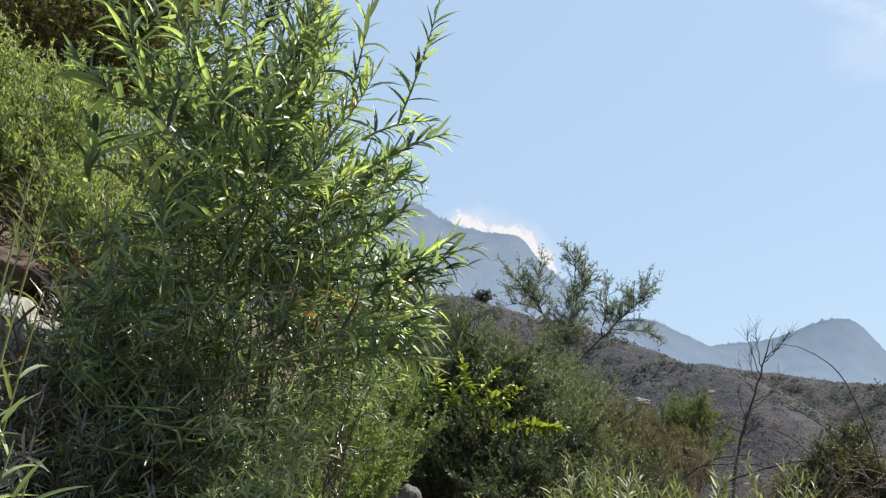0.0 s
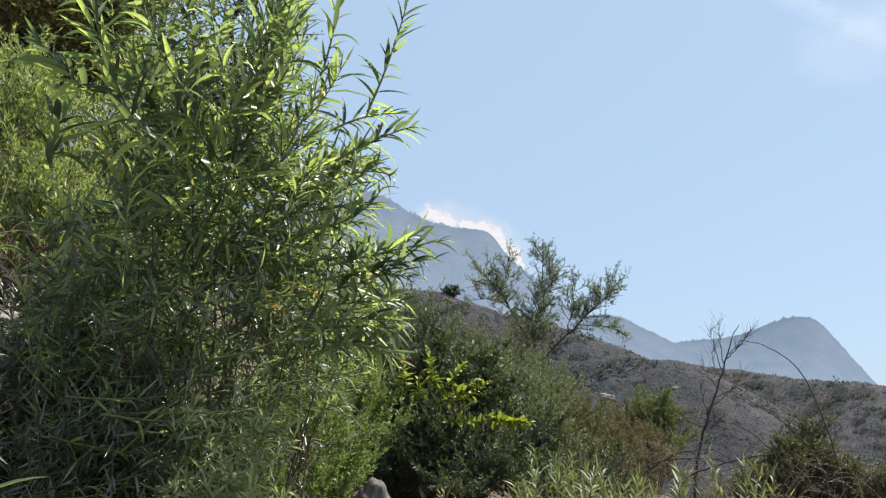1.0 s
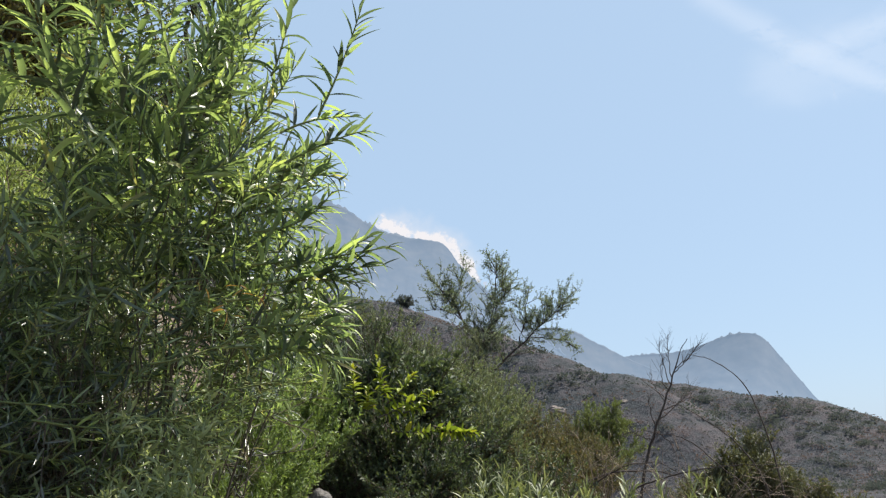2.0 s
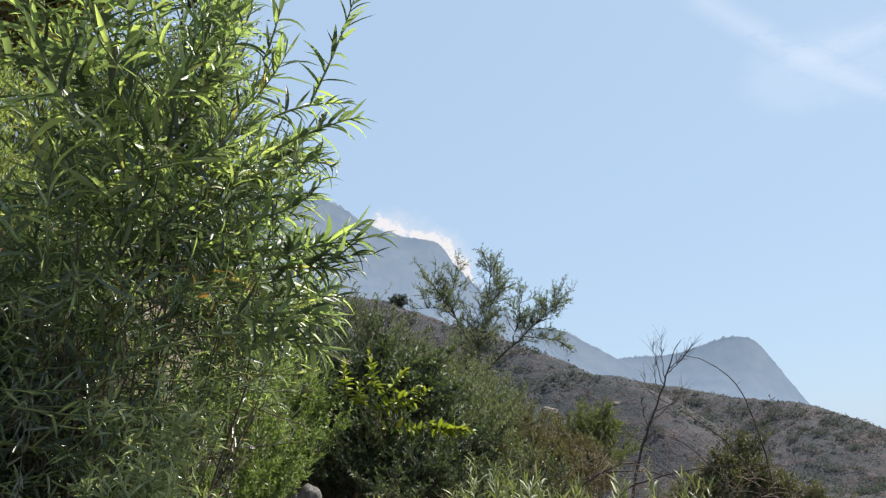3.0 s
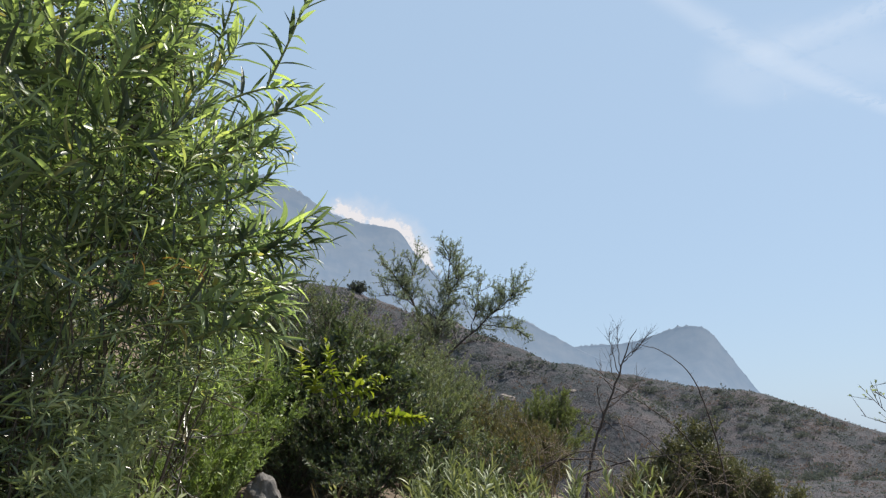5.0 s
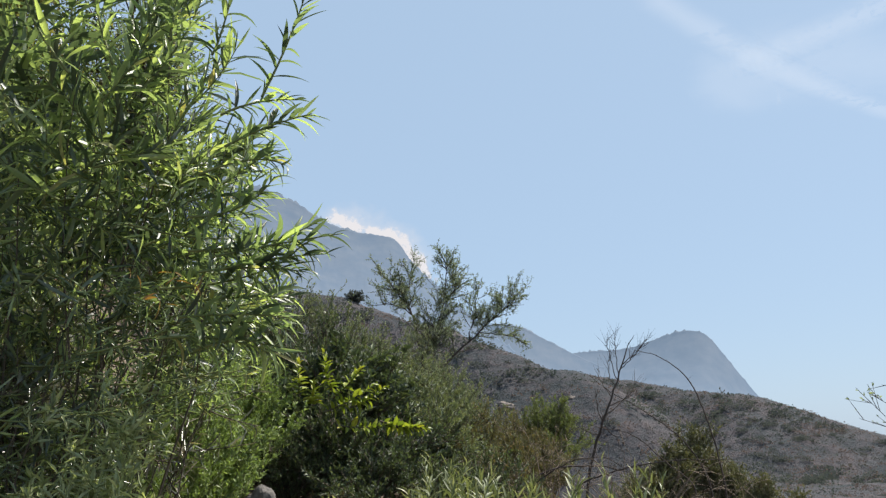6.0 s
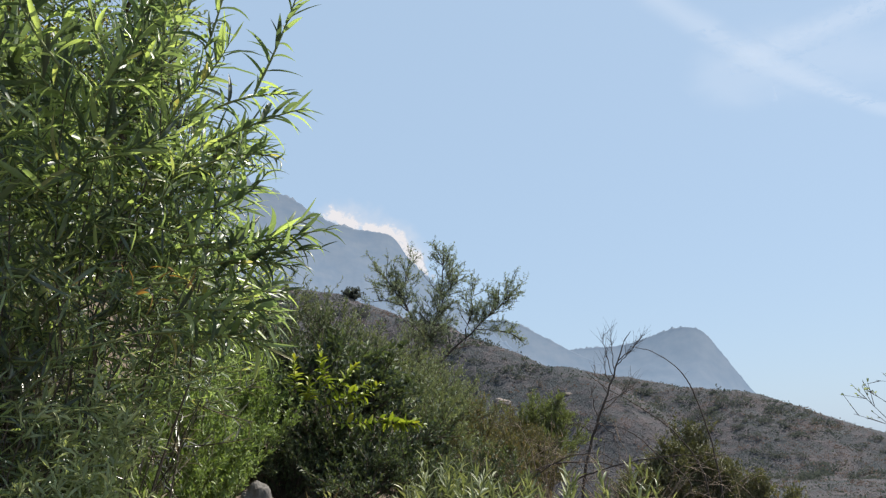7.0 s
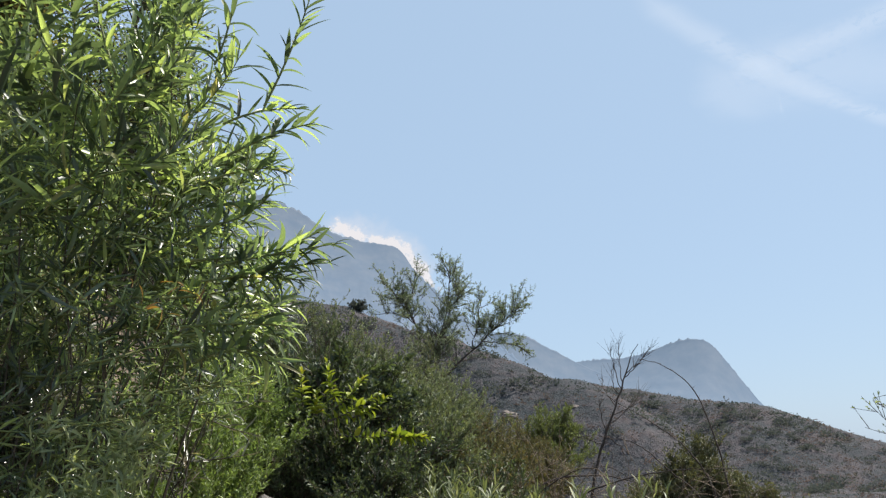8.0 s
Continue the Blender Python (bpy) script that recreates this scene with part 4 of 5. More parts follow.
# grey-green brush up the slope
for k, (bx, by, tall, rx) in enumerate([(-0.48, 8.0, 1.88, 0.7), (0.15, 8.0, 1.58, 0.55), (0.75, 8.4, 1.44, 0.55), (1.10, 9.0, 1.50, 0.55), (-0.75, 7.0, 1.5, 0.6), (0.30, 6.9, 1.15, 0.55), (0.76, 6.8, 0.95, 0.45), (-1.3, 7.6, 1.8, 0.7), (0.85, 6.0, 0.72, 0.38), (1.10, 7.1, 0.92, 0.45), (1.55, 9.6, 1.25, 0.5), (1.75, 11.2, 1.45, 0.6)]):
    shrub("sage_bush", "grey-green fine-leaved brush on the slope", "bush", bx, by, tall, rx, rx * 0.9, MAT_SAGE, 240 + k, 48, 16, 14, 0.036, 0.012, 0.22, 0.2, 0.008, 0.45, inner=0.3, group="sage brush")


def small_tree():
    """An open crown on three limbs: one leaning far out, one upright, one forked to the bank side."""
    rng = np.random.default_rng(51)
    x, y = 1.52, 12.0
    z = ground_z(x, y) - 0.05
    top = thing("small_tree", (x, y, z), "small open-crowned tree with a leaning limb and sparse leaves", "tree")
    o = np.array([x, y, z])
    trunk = arcs(np.array([[0, 0, 0.0]]), np.array([[0.0, 0, 0.6]]), np.array([[1.60, 12.0, 2.70]]) - o, 7)
    v, q = tubes(trunk, np.linspace(0.065, 0.035, 7)[None], 8)
    part("trunk", make_mesh("trunk", v, q, MAT_DEADWOOD, True), top)
    # limbs: foot, middle, tip, thickness
    limbs = [((1.57, 12.0, 2.50), (2.32, 11.95, 3.10), (3.00, 11.9, 3.80), 0.024), ((1.60, 12.0, 2.68), (1.86, 12.0, 3.35), (2.12, 12.05, 4.02), 0.024),
             ((1.60, 12.0, 2.68), (1.42, 12.05, 3.55), (0.95, 12.1, 4.12), 0.020), ((1.47, 12.03, 3.45), (1.42, 12.1, 3.85), (1.45, 12.2, 4.18), 0.010),
             ((1.46, 12.04, 3.48), (1.25, 11.95, 3.58), (1.00, 11.9, 3.62), 0.010), ((1.88, 12.0, 3.45), (1.93, 11.8, 3.9), (1.95, 11.75, 4.28), 0.011),
             ((2.45, 11.95, 3.22), (2.70, 11.8, 3.18), (2.95, 11.75, 3.12), 0.008), ((2.30, 11.95, 3.10), (2.42, 12.1, 3.55), (2.50, 12.15, 3.98), 0.011), ((1.62, 12.0, 2.7), (1.75, 11.85, 3.0), (1.72, 11.7, 3.28), 0.009)]
    lines = []
    for foot, mid, tip, thick in limbs:
        a, b, c = (np.array([p]) - o for p in (foot, mid, tip))
        line = arcs(a, 2 * b - (a + c) / 2, c, 10)
        line[:, 1:-1] += rng.normal(size=(1, 8, 3)) * 0.014
        v, q = tubes(line, np.linspace(thick, 0.004, 10)[None], 6)
        part("limb", make_mesh("limb", v, q, MAT_DEADWOOD, True), top)
        lines.append(line)
    # clumps of leaves: the limb they sit on, from which share of it, how many boughs, how far they reach
    boughs = []
    for k, low, n, far in [(0, 0.62, 26, 0.42), (1, 0.40, 26, 0.42), (2, 0.5, 20, 0.36), (3, 0.2, 15, 0.36), (4, 0.2, 14, 0.30), (5, 0.15, 20, 0.34), (6, 0.2, 10, 0.26), (7, 0.2, 20, 0.40), (8, 0.0, 40, 0.55), (1, 0.0, 28, 0.48), (0, 0.05, 9, 0.34), (2, 0.0, 28, 0.46), (0, 0.0, 24, 0.46)]:
        at, tan = on_line(lines[k], np.zeros(n, int), rng.uniform(low, 1.0, n))
        way = unit(tan * 0.7 + scatter(rng, n) * 0.9 + np.array([0.05, 0, 0.40]))
        end = at + way * (far * rng.uniform(0.35, 1.15, n))[:, None]
        boughs.append(arcs(at, (at + end) / 2 + rng.normal(size=(n, 3)) * 0.02, end, 6))
    boughs = np.concatenate(boughs)
    n = len(boughs)
    which = np.repeat(np.arange(n), 9)
    at, tan = on_line(boughs, which, rng.uniform(0.25, 1, len(which)))
    size = rng.uniform(0.05, 0.16, len(which))
    way = unit(tan * 0.6 + scatter(rng, len(which)) * 0.8 + np.array([0, 0, 0.3]))
    tl = arcs(at, at + way * size[:, None] * 0.5, at + way * size[:, None], 4)
    v, q = join([tubes(boughs, np.linspace(0.005, 0.002, 6)[None] * np.ones((n, 1)), 5), tubes(tl, np.linspace(0.0025, 0.0012, 4)[None] * np.ones((len(tl), 1)), 3)])
    part("twigwork", make_mesh("twigwork", v, q, MAT_DEADWOOD, True), top, kind="stuff")
    lw = np.repeat(np.arange(len(tl)), 11)
    lb, lt = on_line(tl, lw, rng.uniform(0.1, 1, len(lw)))
    v, q = leaflets(lb, lt * 0.7 + scatter(rng, len(lb)), scatter(rng, len(lb)) + np.array([0, 0, 0.7]), rng.uniform(0.022, 0.044, len(lb)), rng.uniform(0.007, 0.012, len(lb)))
    part("crown", make_mesh("crown", v, q, MAT_TREE), top, kind="stuff")


small_tree()

spray("seedling", "small pale seedling beside the rock", "seedling", 0.14, 3.95, ground_z(0.14, 3.95) - 0.02, [(0.16, 3.93, 1.44), (0.11, 3.94, 1.37), (0.20, 3.96, 1.36)], 210, 0.05, None, 9, False, MAT_REED, width=0.3)

# brownish chamise, the round green bush, dark bushes
for k, (bx, by, tall, rx) in enumerate([(1.38, 6.9, 0.80, 0.42), (1.6, 6.3, 0.68, 0.4), (0.95, 6.2, 0.55, 0.4), (1.95, 7.4, 0.7, 0.45), (1.15, 5.6, 0.4, 0.35)]):
    shrub("chamise_bush", "brownish-green dry chamise bush", "bush", bx, by, tall, rx, rx, MAT_CHAMISE, 160 + k, 40, 15, 17, 0.028, 0.010, 0.16, 0.3, 0.007, 0.5, inner=0.35, group="chamise bushes")
shrub("round_bush", "rounded bright green bush on the slope", "bush", 3.30, 11.5, 1.46, 0.66, 0.5, MAT_ROUND, 171, 64, 22, 15, 0.040, 0.013, 0.17, 0.5, 0.010, 0.25, inner=0.45)
shrub("round_bush", "small green bush beside the rounded bush", "bush", 2.75, 11.0, 1.05, 0.5, 0.45, MAT_CHAMISE, 172, 36, 12, 14, 0.04, 0.012, 0.2, 0.35, 0.012, 0.7)
for k, (bx, by, tall, rx) in enumerate([(3.34, 7.0, 1.20, 0.26), (3.12, 7.0, 0.95, 0.22), (3.52, 6.9, 0.98, 0.20), (3.62, 6.5, 0.92, 0.16), (3.95, 6.5, 0.84, 0.20), (2.9, 6.9, 0.72, 0.3)]):
    shrub("dark_bush", "dark olive dry-edged bush beside the canes", "bush", bx, by, tall, rx, rx, MAT_DARK, 180 + k, 48, 20, 15, 0.030, 0.012, 0.14, 0.45, 0.007, 0.35, inner=0.45, group="dark bushes")


def dead_shrub():
    """Leafless: a leaning stem, branches that rise along it, a fan of fine twigs on top."""
    rng = np.random.default_rng(61)
    x, y = 2.17, 6.62
    z = ground_z(x, y) - 0.03
    top = thing("dead_shrub", (x, y, z), "leafless dead shrub with thin grey-brown branches", "shrub")
    o = np.array([x, y, z])
    knots = np.array([(x, y, z), (2.24, 6.6, 1.464), (2.347, 6.6, 1.705), (2.478, 6.6, 1.998), (2.556, 6.6, 2.21), (2.63, 6.58, 2.40), (2.67, 6.55, 2.47)]) - o
    t = np.linspace(0, 6, 20)
    main = np.stack([np.interp(t, np.arange(7), knots[:, k]) for k in range(3)], -1)[None]
    main[:, 1:-1] = (main[:, :-2] + 2 * main[:, 1:-1] + main[:, 2:]) / 4 + rng.normal(size=(1, 18, 3)) * 0.004
    v, q = tubes(main, np.linspace(0.014, 0.002, 20)[None], 7)
    part("stem", make_mesh("stem", v, q, MAT_DEADWOOD, True), top)
    # branches: share of the stem they leave from, tip, sideways bow
    grow = [(0.36, (2.33, 6.55, 2.05), -0.06), (0.40, (2.69, 6.6, 2.10), 0.09), (0.44, (2.65, 6.5, 2.0), 0.06), (0.55, (2.48, 6.65, 2.30), -0.08), (0.58, (2.46, 6.6, 2.46), -0.05),
            (0.62, (2.56, 6.7, 2.50), -0.02), (0.65, (2.69, 6.5, 2.36), 0.03), (0.68, (2.76, 6.55, 2.42), 0.03), (0.30, (2.12, 6.5, 1.72), -0.02), (0.34, (2.45, 6.45, 1.50), 0.12), (0.48, (2.40, 6.75, 2.2), -0.04), (0.28, (2.30, 6.4, 1.80), 0.02)]
    tips = np.array([g[1] for g in grow]) - o
    foot, _ = on_line(main, np.zeros(len(grow), int), np.array([g[0] for g in grow]))
    bow = np.zeros_like(tips)
    bow[:, 0] = [g[2] for g in grow]
    lines = arcs(foot, (foot + tips) / 2 + bow, tips, 9)
    lines[:, 1:-1] += rng.normal(size=(len(tips), 7, 3)) * 0.005
    radii = np.linspace(0.0046, 0.0011, 9)[None] * np.ones((len(tips), 1))
    for k in range(len(lines)):
        v, q = tubes(lines[k:k + 1], radii[k:k + 1], 5)
        part("branch", make_mesh("branch", v, q, MAT_DEADWOOD, True), top)
    share = np.concatenate([np.repeat(np.arange(len(lines)), 10), np.repeat([4, 5, 6, 7], 10)])
    at, tan = on_line(lines, share, rng.uniform(0.35, 1, len(share)))
    size = rng.uniform(0.04, 0.17, len(share))
    way = unit(tan + scatter(rng, len(share)) * 0.7 + np.array([0, 0, 0.25]))
    tl = arcs(at, at + way * size[:, None] * 0.5 + scatter(rng, len(share)) * 0.015, at + way * size[:, None], 5)
    v, q = tubes(tl, np.linspace(0.0016, 0.0006, 5)[None] * np.ones((len(tl), 1)), 3)
    part("twigwork", make_mesh("twigwork", v, q, MAT_DEADWOOD, True), top, kind="stuff")


dead_shrub()


def cane(label, pts, thick, seed, dry=False):
    """A long dry cane that arches over, from its root to its tip."""
    rng = np.random.default_rng(seed)
    p = np.array(pts, float)
    o = p[0].copy()
    o[2] = ground_z(o[0], o[1]) - 0.02
    p = np.concatenate([[o], p]) - o
    t = np.linspace(0, len(p) - 1, 36)
    line = np.stack([np.interp(t, np.arange(len(p)), p[:, k]) for k in range(3)], -1)
    for _ in range(4):
        line[1:-1] = (line[:-2] + 2 * line[1:-1] + line[2:]) / 4
    line[1:-1] += rng.normal(size=(34, 3)) * 0.002
    top = thing("arching_cane", tuple(o), label, "cane", "arching canes")
    v, q = tubes(line[None], np.linspace(thick, thick * 0.22, 36)[None], 6)
    part("stem", make_mesh("stem", v, q, MAT_DRYSTEM if dry else MAT_DEADWOOD, True), top)
    at, tan = on_line(line[None], np.zeros(16, int), rng.uniform(0.35, 1, 16))
    way = unit(tan + scatter(rng, 16))
    size = rng.uniform(0.01, 0.05, 16)[:, None]
    v, q = tubes(arcs(at, at + way * size * 0.5, at + way * size, 3), np.linspace(0.0015, 0.0007, 3)[None] * np.ones((16, 1)), 3)
    part("twigwork", make_mesh("twigwork", v, q, MAT_DRYSTEM if dry else MAT_DEADWOOD, True), top, kind="stuff")


cane("long thin dark cane arching over the brush", [(3.19, 6.2, 1.2), (3.162, 6.2, 1.417), (3.105, 6.2, 1.672), (3.042, 6.2, 1.887), (2.953, 6.2, 2.089), (2.831, 6.2, 2.19), (2.665, 6.2, 2.283), (2.517, 6.2, 2.30)], 0.0085, 1)
cane("thin dry cane slanting down from the dead shrub", [(3.08, 6.2, 1.25), (2.998, 6.2, 1.44), (2.846, 6.2, 1.636), (2.686, 6.2, 1.753), (2.485, 6.2, 1.882), (2.30, 6.2, 1.975), (2.12, 6.2, 2.12)], 0.007, 2)
cane("thin dry cane arching low", [(2.95, 6.2, 1.22), (2.898, 6.2, 1.309), (2.663, 6.2, 1.484), (2.55, 6.2, 1.602), (2.411, 6.2, 1.679), (2.246, 6.2, 1.698), (2.08, 6.2, 1.74)], 0.007, 3)
cane("dark branch lying low over the brush", [(1.35, 6.0, 1.25), (1.471, 6.0, 1.31), (1.785, 6.0, 1.429), (2.117, 6.0, 1.439), (2.329, 6.0, 1.383)], 0.016, 6)
cane("pale curved twig over the brush", [(2.02, 5.6, 1.30), (2.0, 5.6, 1.42), (1.93, 5.6, 1.49), (1.80, 5.6, 1.50), (1.70, 5.6, 1.47)], 0.006, 7, True)

# pale leafy shoots along the trail's lower edge
rs = np.random.default_rng(77)
for k, (cx, cy, tz, n_) in enumerate([(0.52, 3.6, 1.46, 9), (0.68, 3.6, 1.50, 11), (0.78, 3.5, 1.44, 9), (0.92, 3.6, 1.43, 8), (1.16, 3.6, 1.47, 9), (1.31, 3.6, 1.50, 9), (1.44, 3.6, 1.48, 8), (1.55, 3.62, 1.49, 6), (1.05, 3.9, 1.44, 9), (0.58, 3.95, 1.55, 9), (0.74, 4.05, 1.54, 8), (0.90, 4.0, 1.50, 8)]):
    tips = [(cx + rs.normal() * 0.07, cy + rs.normal() * 0.08, tz + 0.005 + rs.uniform(-0.20, 0.02)) for _ in range(n_ * 2 // 3)]
    spray("pale_shoot_clump", "pale green leafy shoots at the trail's edge", "shoots", cx, cy, ground_z(cx, cy) - 0.02, tips, 200 + k, 0.105, None, 22, False, MAT_REED, width=0.13, spread=0.9)


def dry_brush(x, y, tall, spread, n, seed, label, mat=None):
    """Tangled dry leafless stems."""
    rng = np.random.default_rng(seed)
    z = ground_z(x, y) - 0.03
    top = thing("dry_brush", (x, y, z), label, "brush", "dry brush")
    ends = np.stack([rng.normal(size=n) * spread, rng.normal(size=n) * spread * 0.7, tall * rng.uniform(0.3, 1.0, n)], -1)
    lines, radii = woody(rng, (0, 0, 0), ends, 0.0045, 9, 0.9, 0.4)
    which = np.repeat(np.arange(n), 6)
    at, tan = on_line(lines, which, rng.uniform(0.3, 1, len(which)))
    way = unit(tan * 0.8 + scatter(rng, len(which)))
    size = rng.uniform(0.06, 0.22, len(which))[:, None]
    tl = arcs(at, at + way * size * 0.6, at + way * size - np.array([0, 0, 0.04]), 5)
    v, q = join([tubes(lines, radii, 4), tubes(tl, np.linspace(0.0022, 0.0009, 5)[None] * np.ones((len(tl), 1)), 3)])
    part("branchwork", make_mesh("branchwork", v, q, mat or MAT_DRYSTEM, True), top, kind="stuff")


dry_brush(1.45, 5.0, 0.75, 0.28, 26, 301, "tangle of dry grey-brown stems")
dry_brush(1.95, 4.9, 0.8, 0.28, 24, 302, "tangle of dry grey-brown stems")
dry_brush(2.5, 5.3, 0.8, 0.30, 22, 303, "tangle of dry grey-brown stems")
dry_brush(-1.68, 3.25, 0.45, 0.25, 40, 304, "reddish dry stems on the bank", MAT_REDSTEM)
dry_brush(-1.45, 2.95, 0.35, 0.22, 40, 305, "reddish dry stems on the bank", MAT_REDSTEM)

def dry_blades(x, y, tips, seed):
    """A few pale curled blades of dead grass."""
    rng = np.random.default_rng(seed)
    z = ground_z(x, y) - 0.02
    top = thing("dry_grass_clump", (x, y, z), "pale curled dead grass blades", "grass", "dead grass")
    for t_ in tips:
        d = np.array([t_]) - np.array([[x, y, z]])
        n_ = np.linalg.norm(d)
        v, q = blades(np.zeros((1, 3)), d, scatter(rng, 1) * np.array([[1, 1, 0.1]]), np.array([n_ * 1.1]), np.array([0.009]), np.array([rng.uniform(0.6, 1.2)]), 8, 0.2)
        part("blade", make_mesh("blade", v, q, MAT_DRYGRASS, True), top)


dry_blades(2.02, 3.65, [(2.08, 3.6, 1.42), (2.0, 3.64, 1.40), (2.16, 3.66, 1.36), (1.9, 3.6, 1.34)], 311)
dry_blades(1.0, 4.0, [(1.06, 3.95, 1.40), (0.93, 4.0, 1.38), (1.14, 4.0, 1.36)], 312)
cane("thin dry branch lying low over the brush", [(1.5, 4.75, 1.36), (1.75, 4.55, 1.46), (2.0, 4.45, 1.50), (2.3, 4.3, 1.50)], 0.007, 4)
cane("thin dry branch bending over the brush", [(1.3, 4.9, 1.36), (1.5, 4.75, 1.50), (1.7, 4.7, 1.52), (1.85, 4.7, 1.42)], 0.006, 5)

# leafy twigs of a bush beside the trail, reaching in from the open side
def side_bush():
    rng = np.random.default_rng(91)
    x, y = 2.95, 3.4
    z = ground_z(x, y) - 0.03
    top = thing("sparse_bush", (x, y, z), "sparse bush with thin leafy twigs beside the trail", "bush")
    o = np.array([x, y, z])
    tips = np.array([(2.372, 3.45, 1.77), (2.486, 3.45, 1.80), (2.54, 3.42, 1.83), (2.43, 3.45, 1.685), (2.62, 3.4, 1.36), (2.9, 3.4, 2.0), (3.2, 3.3, 1.9), (3.0, 3.7, 1.7)]) - o
    lines, radii = woody(rng, (0, 0, 0), tips, 0.006, 9, 0.95, 0.15)
    which = np.repeat(np.arange(len(lines)), 9)
    at, tan = on_line(lines, which, rng.uniform(0.55, 1, len(which)))
    way = unit(tan + scatter(rng, len(which)) * 0.6 + np.array([0, 0, 0.3]))
    size = rng.uniform(0.04, 0.14, len(which))[:, None]
    tl = arcs(at, at + way * size * 0.5, at + way * size, 4)
    v, q = join([tubes(lines, radii, 5), tubes(tl, np.linspace(0.002, 0.0008, 4)[None] * np.ones((len(tl), 1)), 3)])
    part("branchwork", make_mesh("branchwork", v, q, MAT_DEADWOOD, True), top, kind="stuff")
    lw = np.repeat(np.arange(len(tl)), 3)
    lb, lt = on_line(tl, lw, rng.uniform(0.3, 1, len(lw)))
    v, q = leaflets(lb, lt + scatter(rng, len(lb)) * 0.6, scatter(rng, len(lb)) + np.array([0, 0, 1.0]), rng.uniform(0.012, 0.026, len(lb)), rng.uniform(0.006, 0.012, len(lb)))
    part("foliage", make_mesh("foliage", v, q, MAT_TREE), top, kind="stuff")


side_bush()


# ---- stones ----
def stone(label, x, y, size, seed, mat, lift=0.0, name="rock"):
    bm = bmesh.new()
    bmesh.ops.create_icosphere(bm, subdivisions=4, radius=1)
    off = Vector((seed * 3.1, seed * 1.7, 0))
    for v in bm.verts:
        c = v.co.copy()
        cell = noise.voronoi(c * 1.3 + off)[0][0]
        v.co = c * (0.82 + 0.3 * cell + 0.14 * noise.noise(c * 2.2 + off) + 0.03 * noise.noise(c * 9 + off))
        v.co = Vector((v.co.x * size[0], v.co.y * size[1], v.co.z * size[2]))
    mesh = bpy.data.meshes.new(name)
    bm.to_mesh(mesh)
    bm.free()
    mesh.materials.append(mat)
    ob = new(name, mesh)
    ob.location = (x, y, ground_z(x, y) + lift)
    return tagged(ob, label, "rock", "rocks")


stone("rounded grey rock at the trail's edge", -0.20, 4.25, (0.09, 0.08, 0.13), 1, MAT_STONE, 0.09)
stone("small grey rock at the trail's edge", -0.10, 4.15, (0.04, 0.05, 0.03), 2, MAT_STONE, 0.01)
for k, (sx, sy, w) in enumerate([(-0.33, 4.12, 0.03), (-0.38, 4.06, 0.022), (-0.28, 4.05, 0.018), (-0.42, 4.16, 0.025), (-0.35, 4.0, 0.02), (-0.25, 4.14, 0.016)]):
    stone("small pale stone on sandy ground", sx, sy, (w * 1.3, w, w * 0.6), 40 + k, MAT_PALESTONE, 0.004)
stone("pale flat rock on the bank", -1.30, 2.75, (0.13, 0.14, 0.09), 3, MAT_PALESTONE, 0.04)
stone("pale rock on the bank", -1.10, 2.85, (0.12, 0.1, 0.08), 4, MAT_PALESTONE, 0.04)
stone("pale rock on the bank", -1.02, 2.7, (0.10, 0.1, 0.07), 5, MAT_PALESTONE, 0.03)
stone("pale rock on the bank", -1.48, 2.62, (0.17, 0.12, 0.11), 7, MAT_PALESTONE, -0.06)
stone("dark brown weathered boulder on the bank", -1.58, 2.86, (0.13, 0.11, 0.085), 6, MAT_LOG, 0.05)


# ---- ground cover near by, and scrub on the hills ----
def cover(name, label, mat, n, x0, x1, y0, y1, size, seed, keep_clear=0.75):
    """Tufts of grass and small herbs on the near ground."""
    rng = np.random.default_rng(seed)
    cx, cy = rng.uniform(x0, x1, n), rng.uniform(y0, y1, n)
    ok = np.hypot(cx, cy) > keep_clear
    cx, cy = cx[ok], cy[ok]
    per = 14
    which = np.repeat(np.arange(len(cx)), per)
    bx, by = cx[which] + rng.normal(size=len(which)) * 0.03, cy[which] + rng.normal(size=len(which)) * 0.03
    b = np.stack([bx, by, height(bx, by) - 0.01], -1)
    way = unit(scatter(rng, len(which)) * np.array([0.7, 0.7, 0.1]) + np.array([0, 0, 1.0]))
    ln = size * rng.uniform(0.4, 1.2, len(which))
    v, q = blades(b, way, scatter(rng, len(which)) * np.array([1, 1, 0.1]), ln, 0.035 * ln + 0.002, rng.uniform(0.2, 1.3, len(which)), 3, 0.2)
    return tagged(new(name, make_mesh(name, v, q, mat, True)), label, "grass", kind="stuff")


cover("dry_grass", "dry straw-coloured grass on the slope", MAT_DRYGRASS, 360, -4, 6, 2.2, 14, 0.16, 401)
cover("green_grass", "green grass tufts beside the trail", MAT_HERB, 220, -1.2, 2.2, 2.4, 3.75, 0.14, 402)


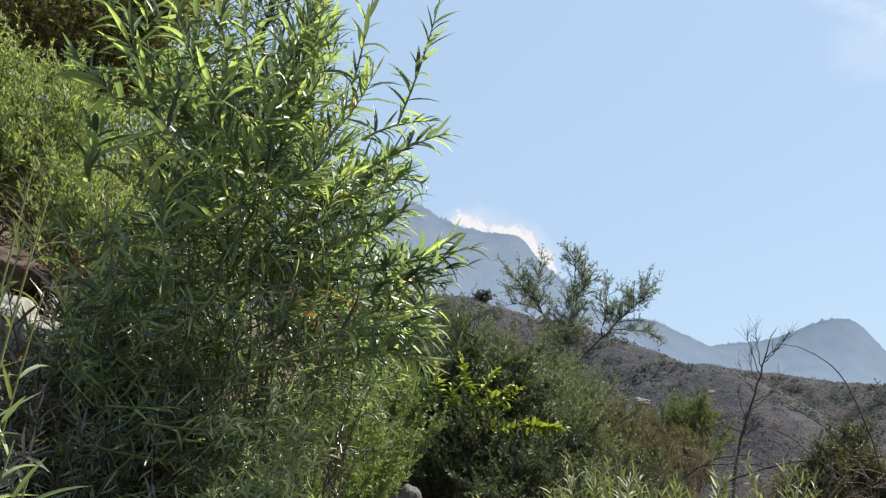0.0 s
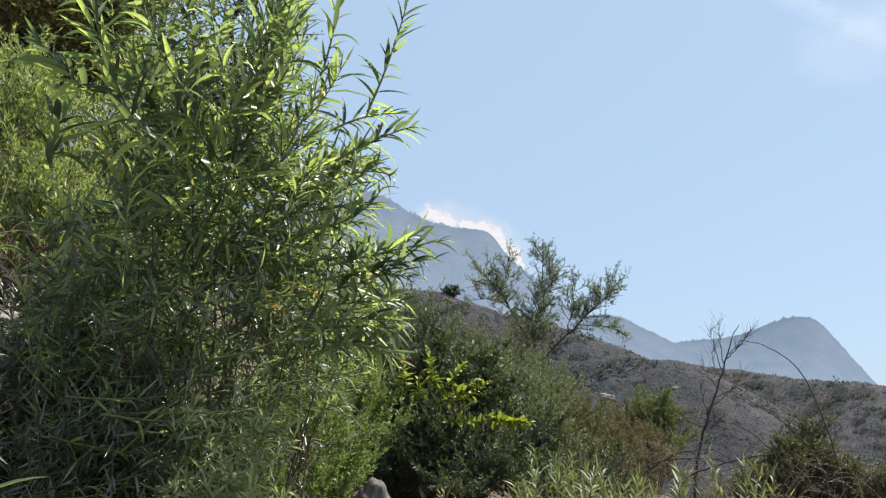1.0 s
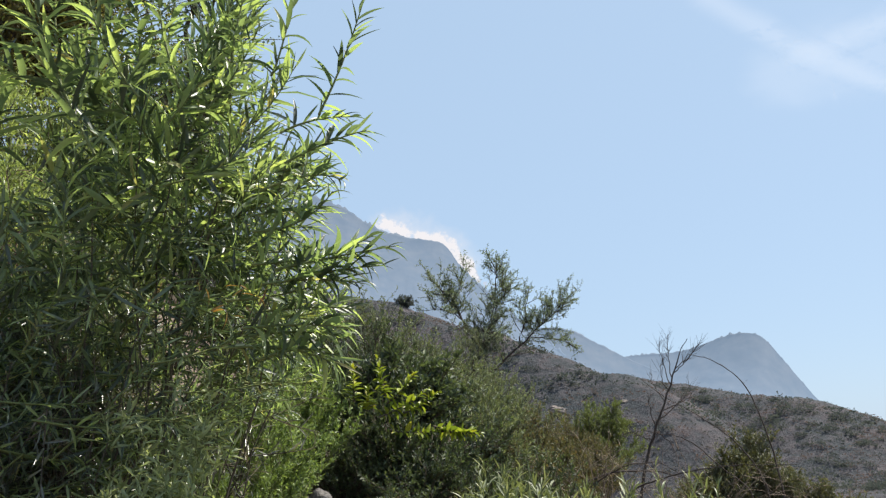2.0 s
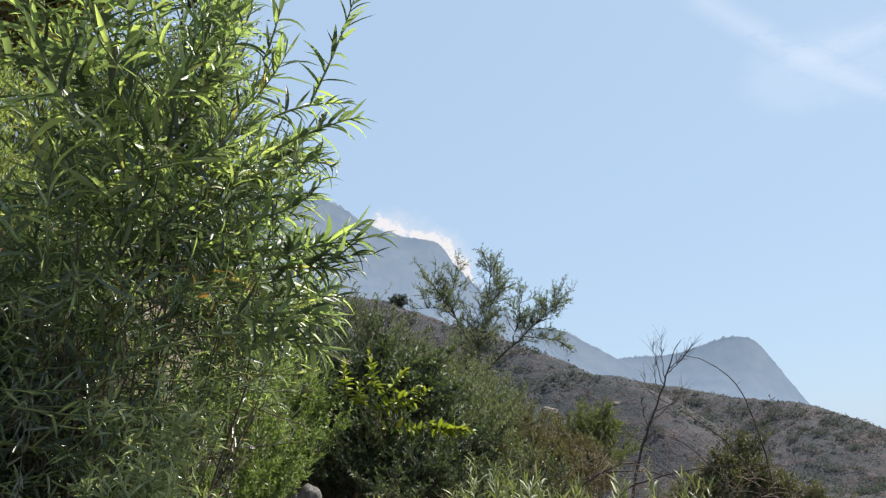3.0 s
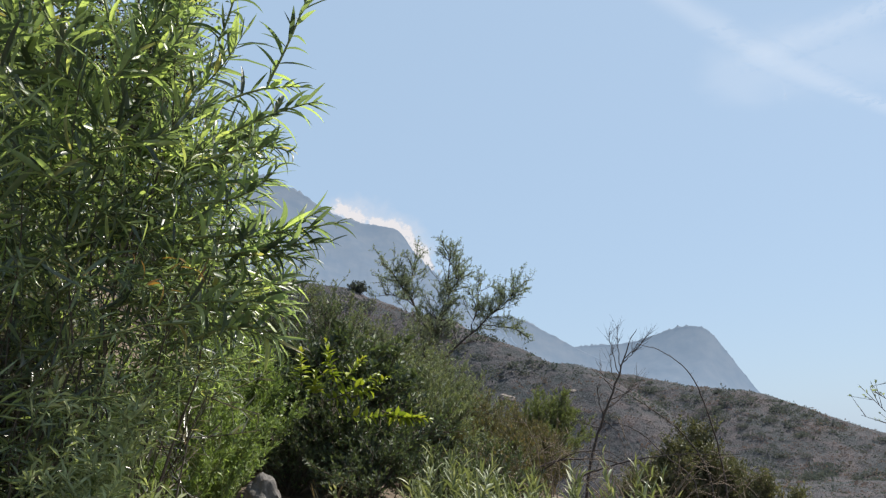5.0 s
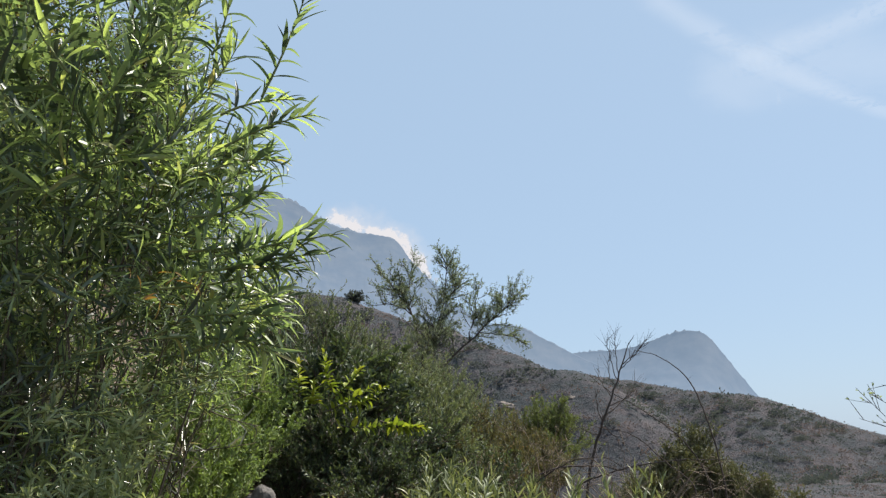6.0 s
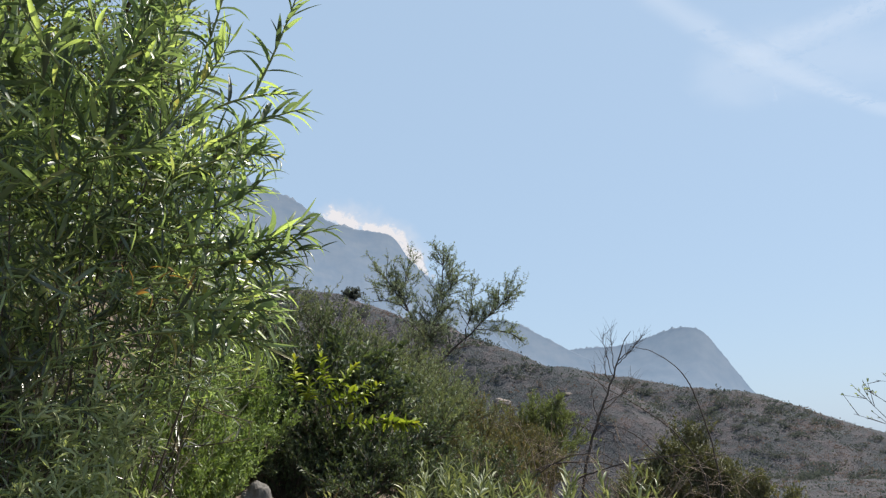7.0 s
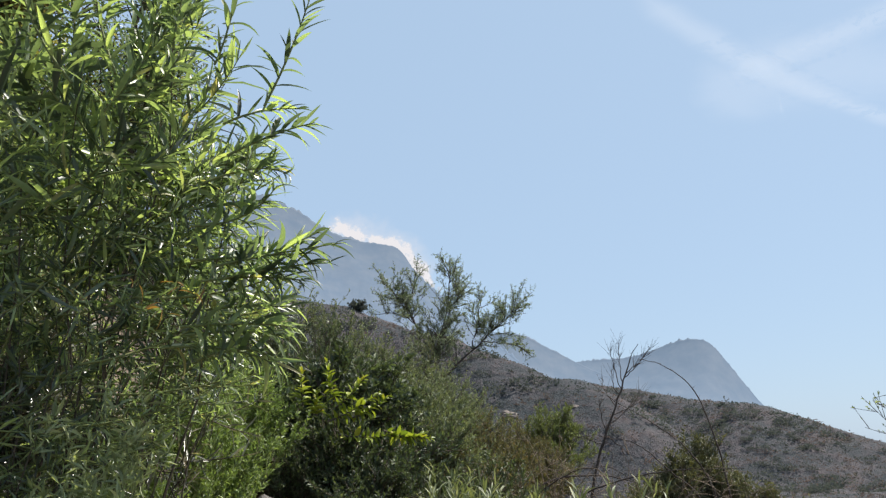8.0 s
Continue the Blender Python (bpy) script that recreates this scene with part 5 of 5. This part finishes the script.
def hill_scrub():
    """Low bushes all over the hills: uneven mounds of small leaf clumps."""
    rng = np.random.default_rng(501)
    n = 32000
    d = np.sqrt(rng.uniform(40 ** 2, 320 ** 2, n))
    a = np.radians(rng.uniform(-10, 44, n))
    x, y = d * np.sin(a), d * np.cos(a)
    patch = waves(x, y, 45, 9) + 0.8 * waves(x, y, 14, 10)
    ok = patch + rng.normal(size=n) * 0.5 > -0.9
    x, y, d = x[ok], y[ok], d[ok]
    size = rng.gamma(3.0, 0.22, len(x)) * (0.8 + d / 600)
    size = size * np.where(height(x * 1.04, y * 1.04) > height(x, y) + 0.4, 1.0, 0.3)      # wind-clipped along the crest
    per = 8
    which = np.repeat(np.arange(len(x)), per)
    p = scatter(rng, len(which)) * (rng.random(len(which)) ** 0.5)[:, None]
    p[:, 2] = np.abs(p[:, 2]) * 0.75
    wob = 1 + 0.35 * np.sin(p[:, 0] * 4 + which) * np.cos(p[:, 1] * 5 + which * 1.3)
    r = size[which] * wob
    c = np.stack([x[which], y[which], height(x, y)[which] - 0.1], -1) + p * r[:, None]
    ln = (0.16 + 0.22 * size[which]) * rng.uniform(0.6, 1.3, len(which))
    v, q = leaflets(c, p + scatter(rng, len(which)) * 0.8, scatter(rng, len(which)), ln, ln * 0.8)
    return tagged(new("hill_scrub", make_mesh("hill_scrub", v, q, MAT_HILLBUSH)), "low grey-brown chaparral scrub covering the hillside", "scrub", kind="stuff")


hill_scrub()


def hill_bushes():
    """Bigger rounded bushes scattered over the hills."""
    rng = np.random.default_rng(502)
    d = np.sqrt(rng.uniform(60 ** 2, 300 ** 2, 6000))
    a = np.radians(rng.uniform(-6, 42, 6000))
    x, y = d * np.sin(a), d * np.cos(a)
    ok = waves(x, y, 60, 31) + 0.7 * waves(x, y, 20, 32) + rng.normal(size=6000) * 0.6 > 0.3
    ok &= height(x * 1.07, y * 1.07) > height(x, y) + 0.6      # below the crest
    x, y = x[ok][:1300], y[ok][:1300]
    n = len(x)
    size = rng.gamma(4.0, 0.36, n)
    per = 95
    which = np.repeat(np.arange(n), per)
    p = scatter(rng, len(which)) * (rng.random(len(which)) ** 0.33)[:, None]
    p[:, 2] = np.abs(p[:, 2]) * 0.7
    wob = 1 + 0.25 * np.sin(p[:, 0] * 4 + which) * np.cos(p[:, 1] * 5 + which * 1.3)
    c = np.stack([x[which], y[which], height(x, y)[which] - 0.15], -1) + p * (size[which] * wob)[:, None]
    ln = (0.16 + 0.16 * size[which]) * rng.uniform(0.6, 1.3, len(which))
    v, q = leaflets(c, p + scatter(rng, len(which)) * 0.8, scatter(rng, len(which)), ln, ln * 0.7)
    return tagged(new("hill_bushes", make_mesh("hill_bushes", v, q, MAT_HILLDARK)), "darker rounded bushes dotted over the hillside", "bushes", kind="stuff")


hill_bushes()
rx_, ry_, _ = polar(2.75, 9.9, 188)
shrub("ridge_bush", "dark rounded bush on the ridge line", "bush", rx_, ry_, 3.2, 2.9, 2.2, MAT_HILLDARK, 511, 44, 12, 6, 0.42, 0.26, 0.6, 0.1, 0.05, 0.2, sink=0.9, inner=0.05)
for k, (a_, d_, wide) in enumerate([(13.3, 146.25, 1.1), (13.0, 147.25, 0.6), (17.7, 147.75, 0.6), (24.5, 170, 0.45)]):
    stone("weathered tan rock among the hillside scrub", d_ * math.sin(radians(a_)), d_ * math.cos(radians(a_)), (wide * 1.3, wide * 0.9, wide * 0.7), 20 + k, MAT_TAN, -0.1)
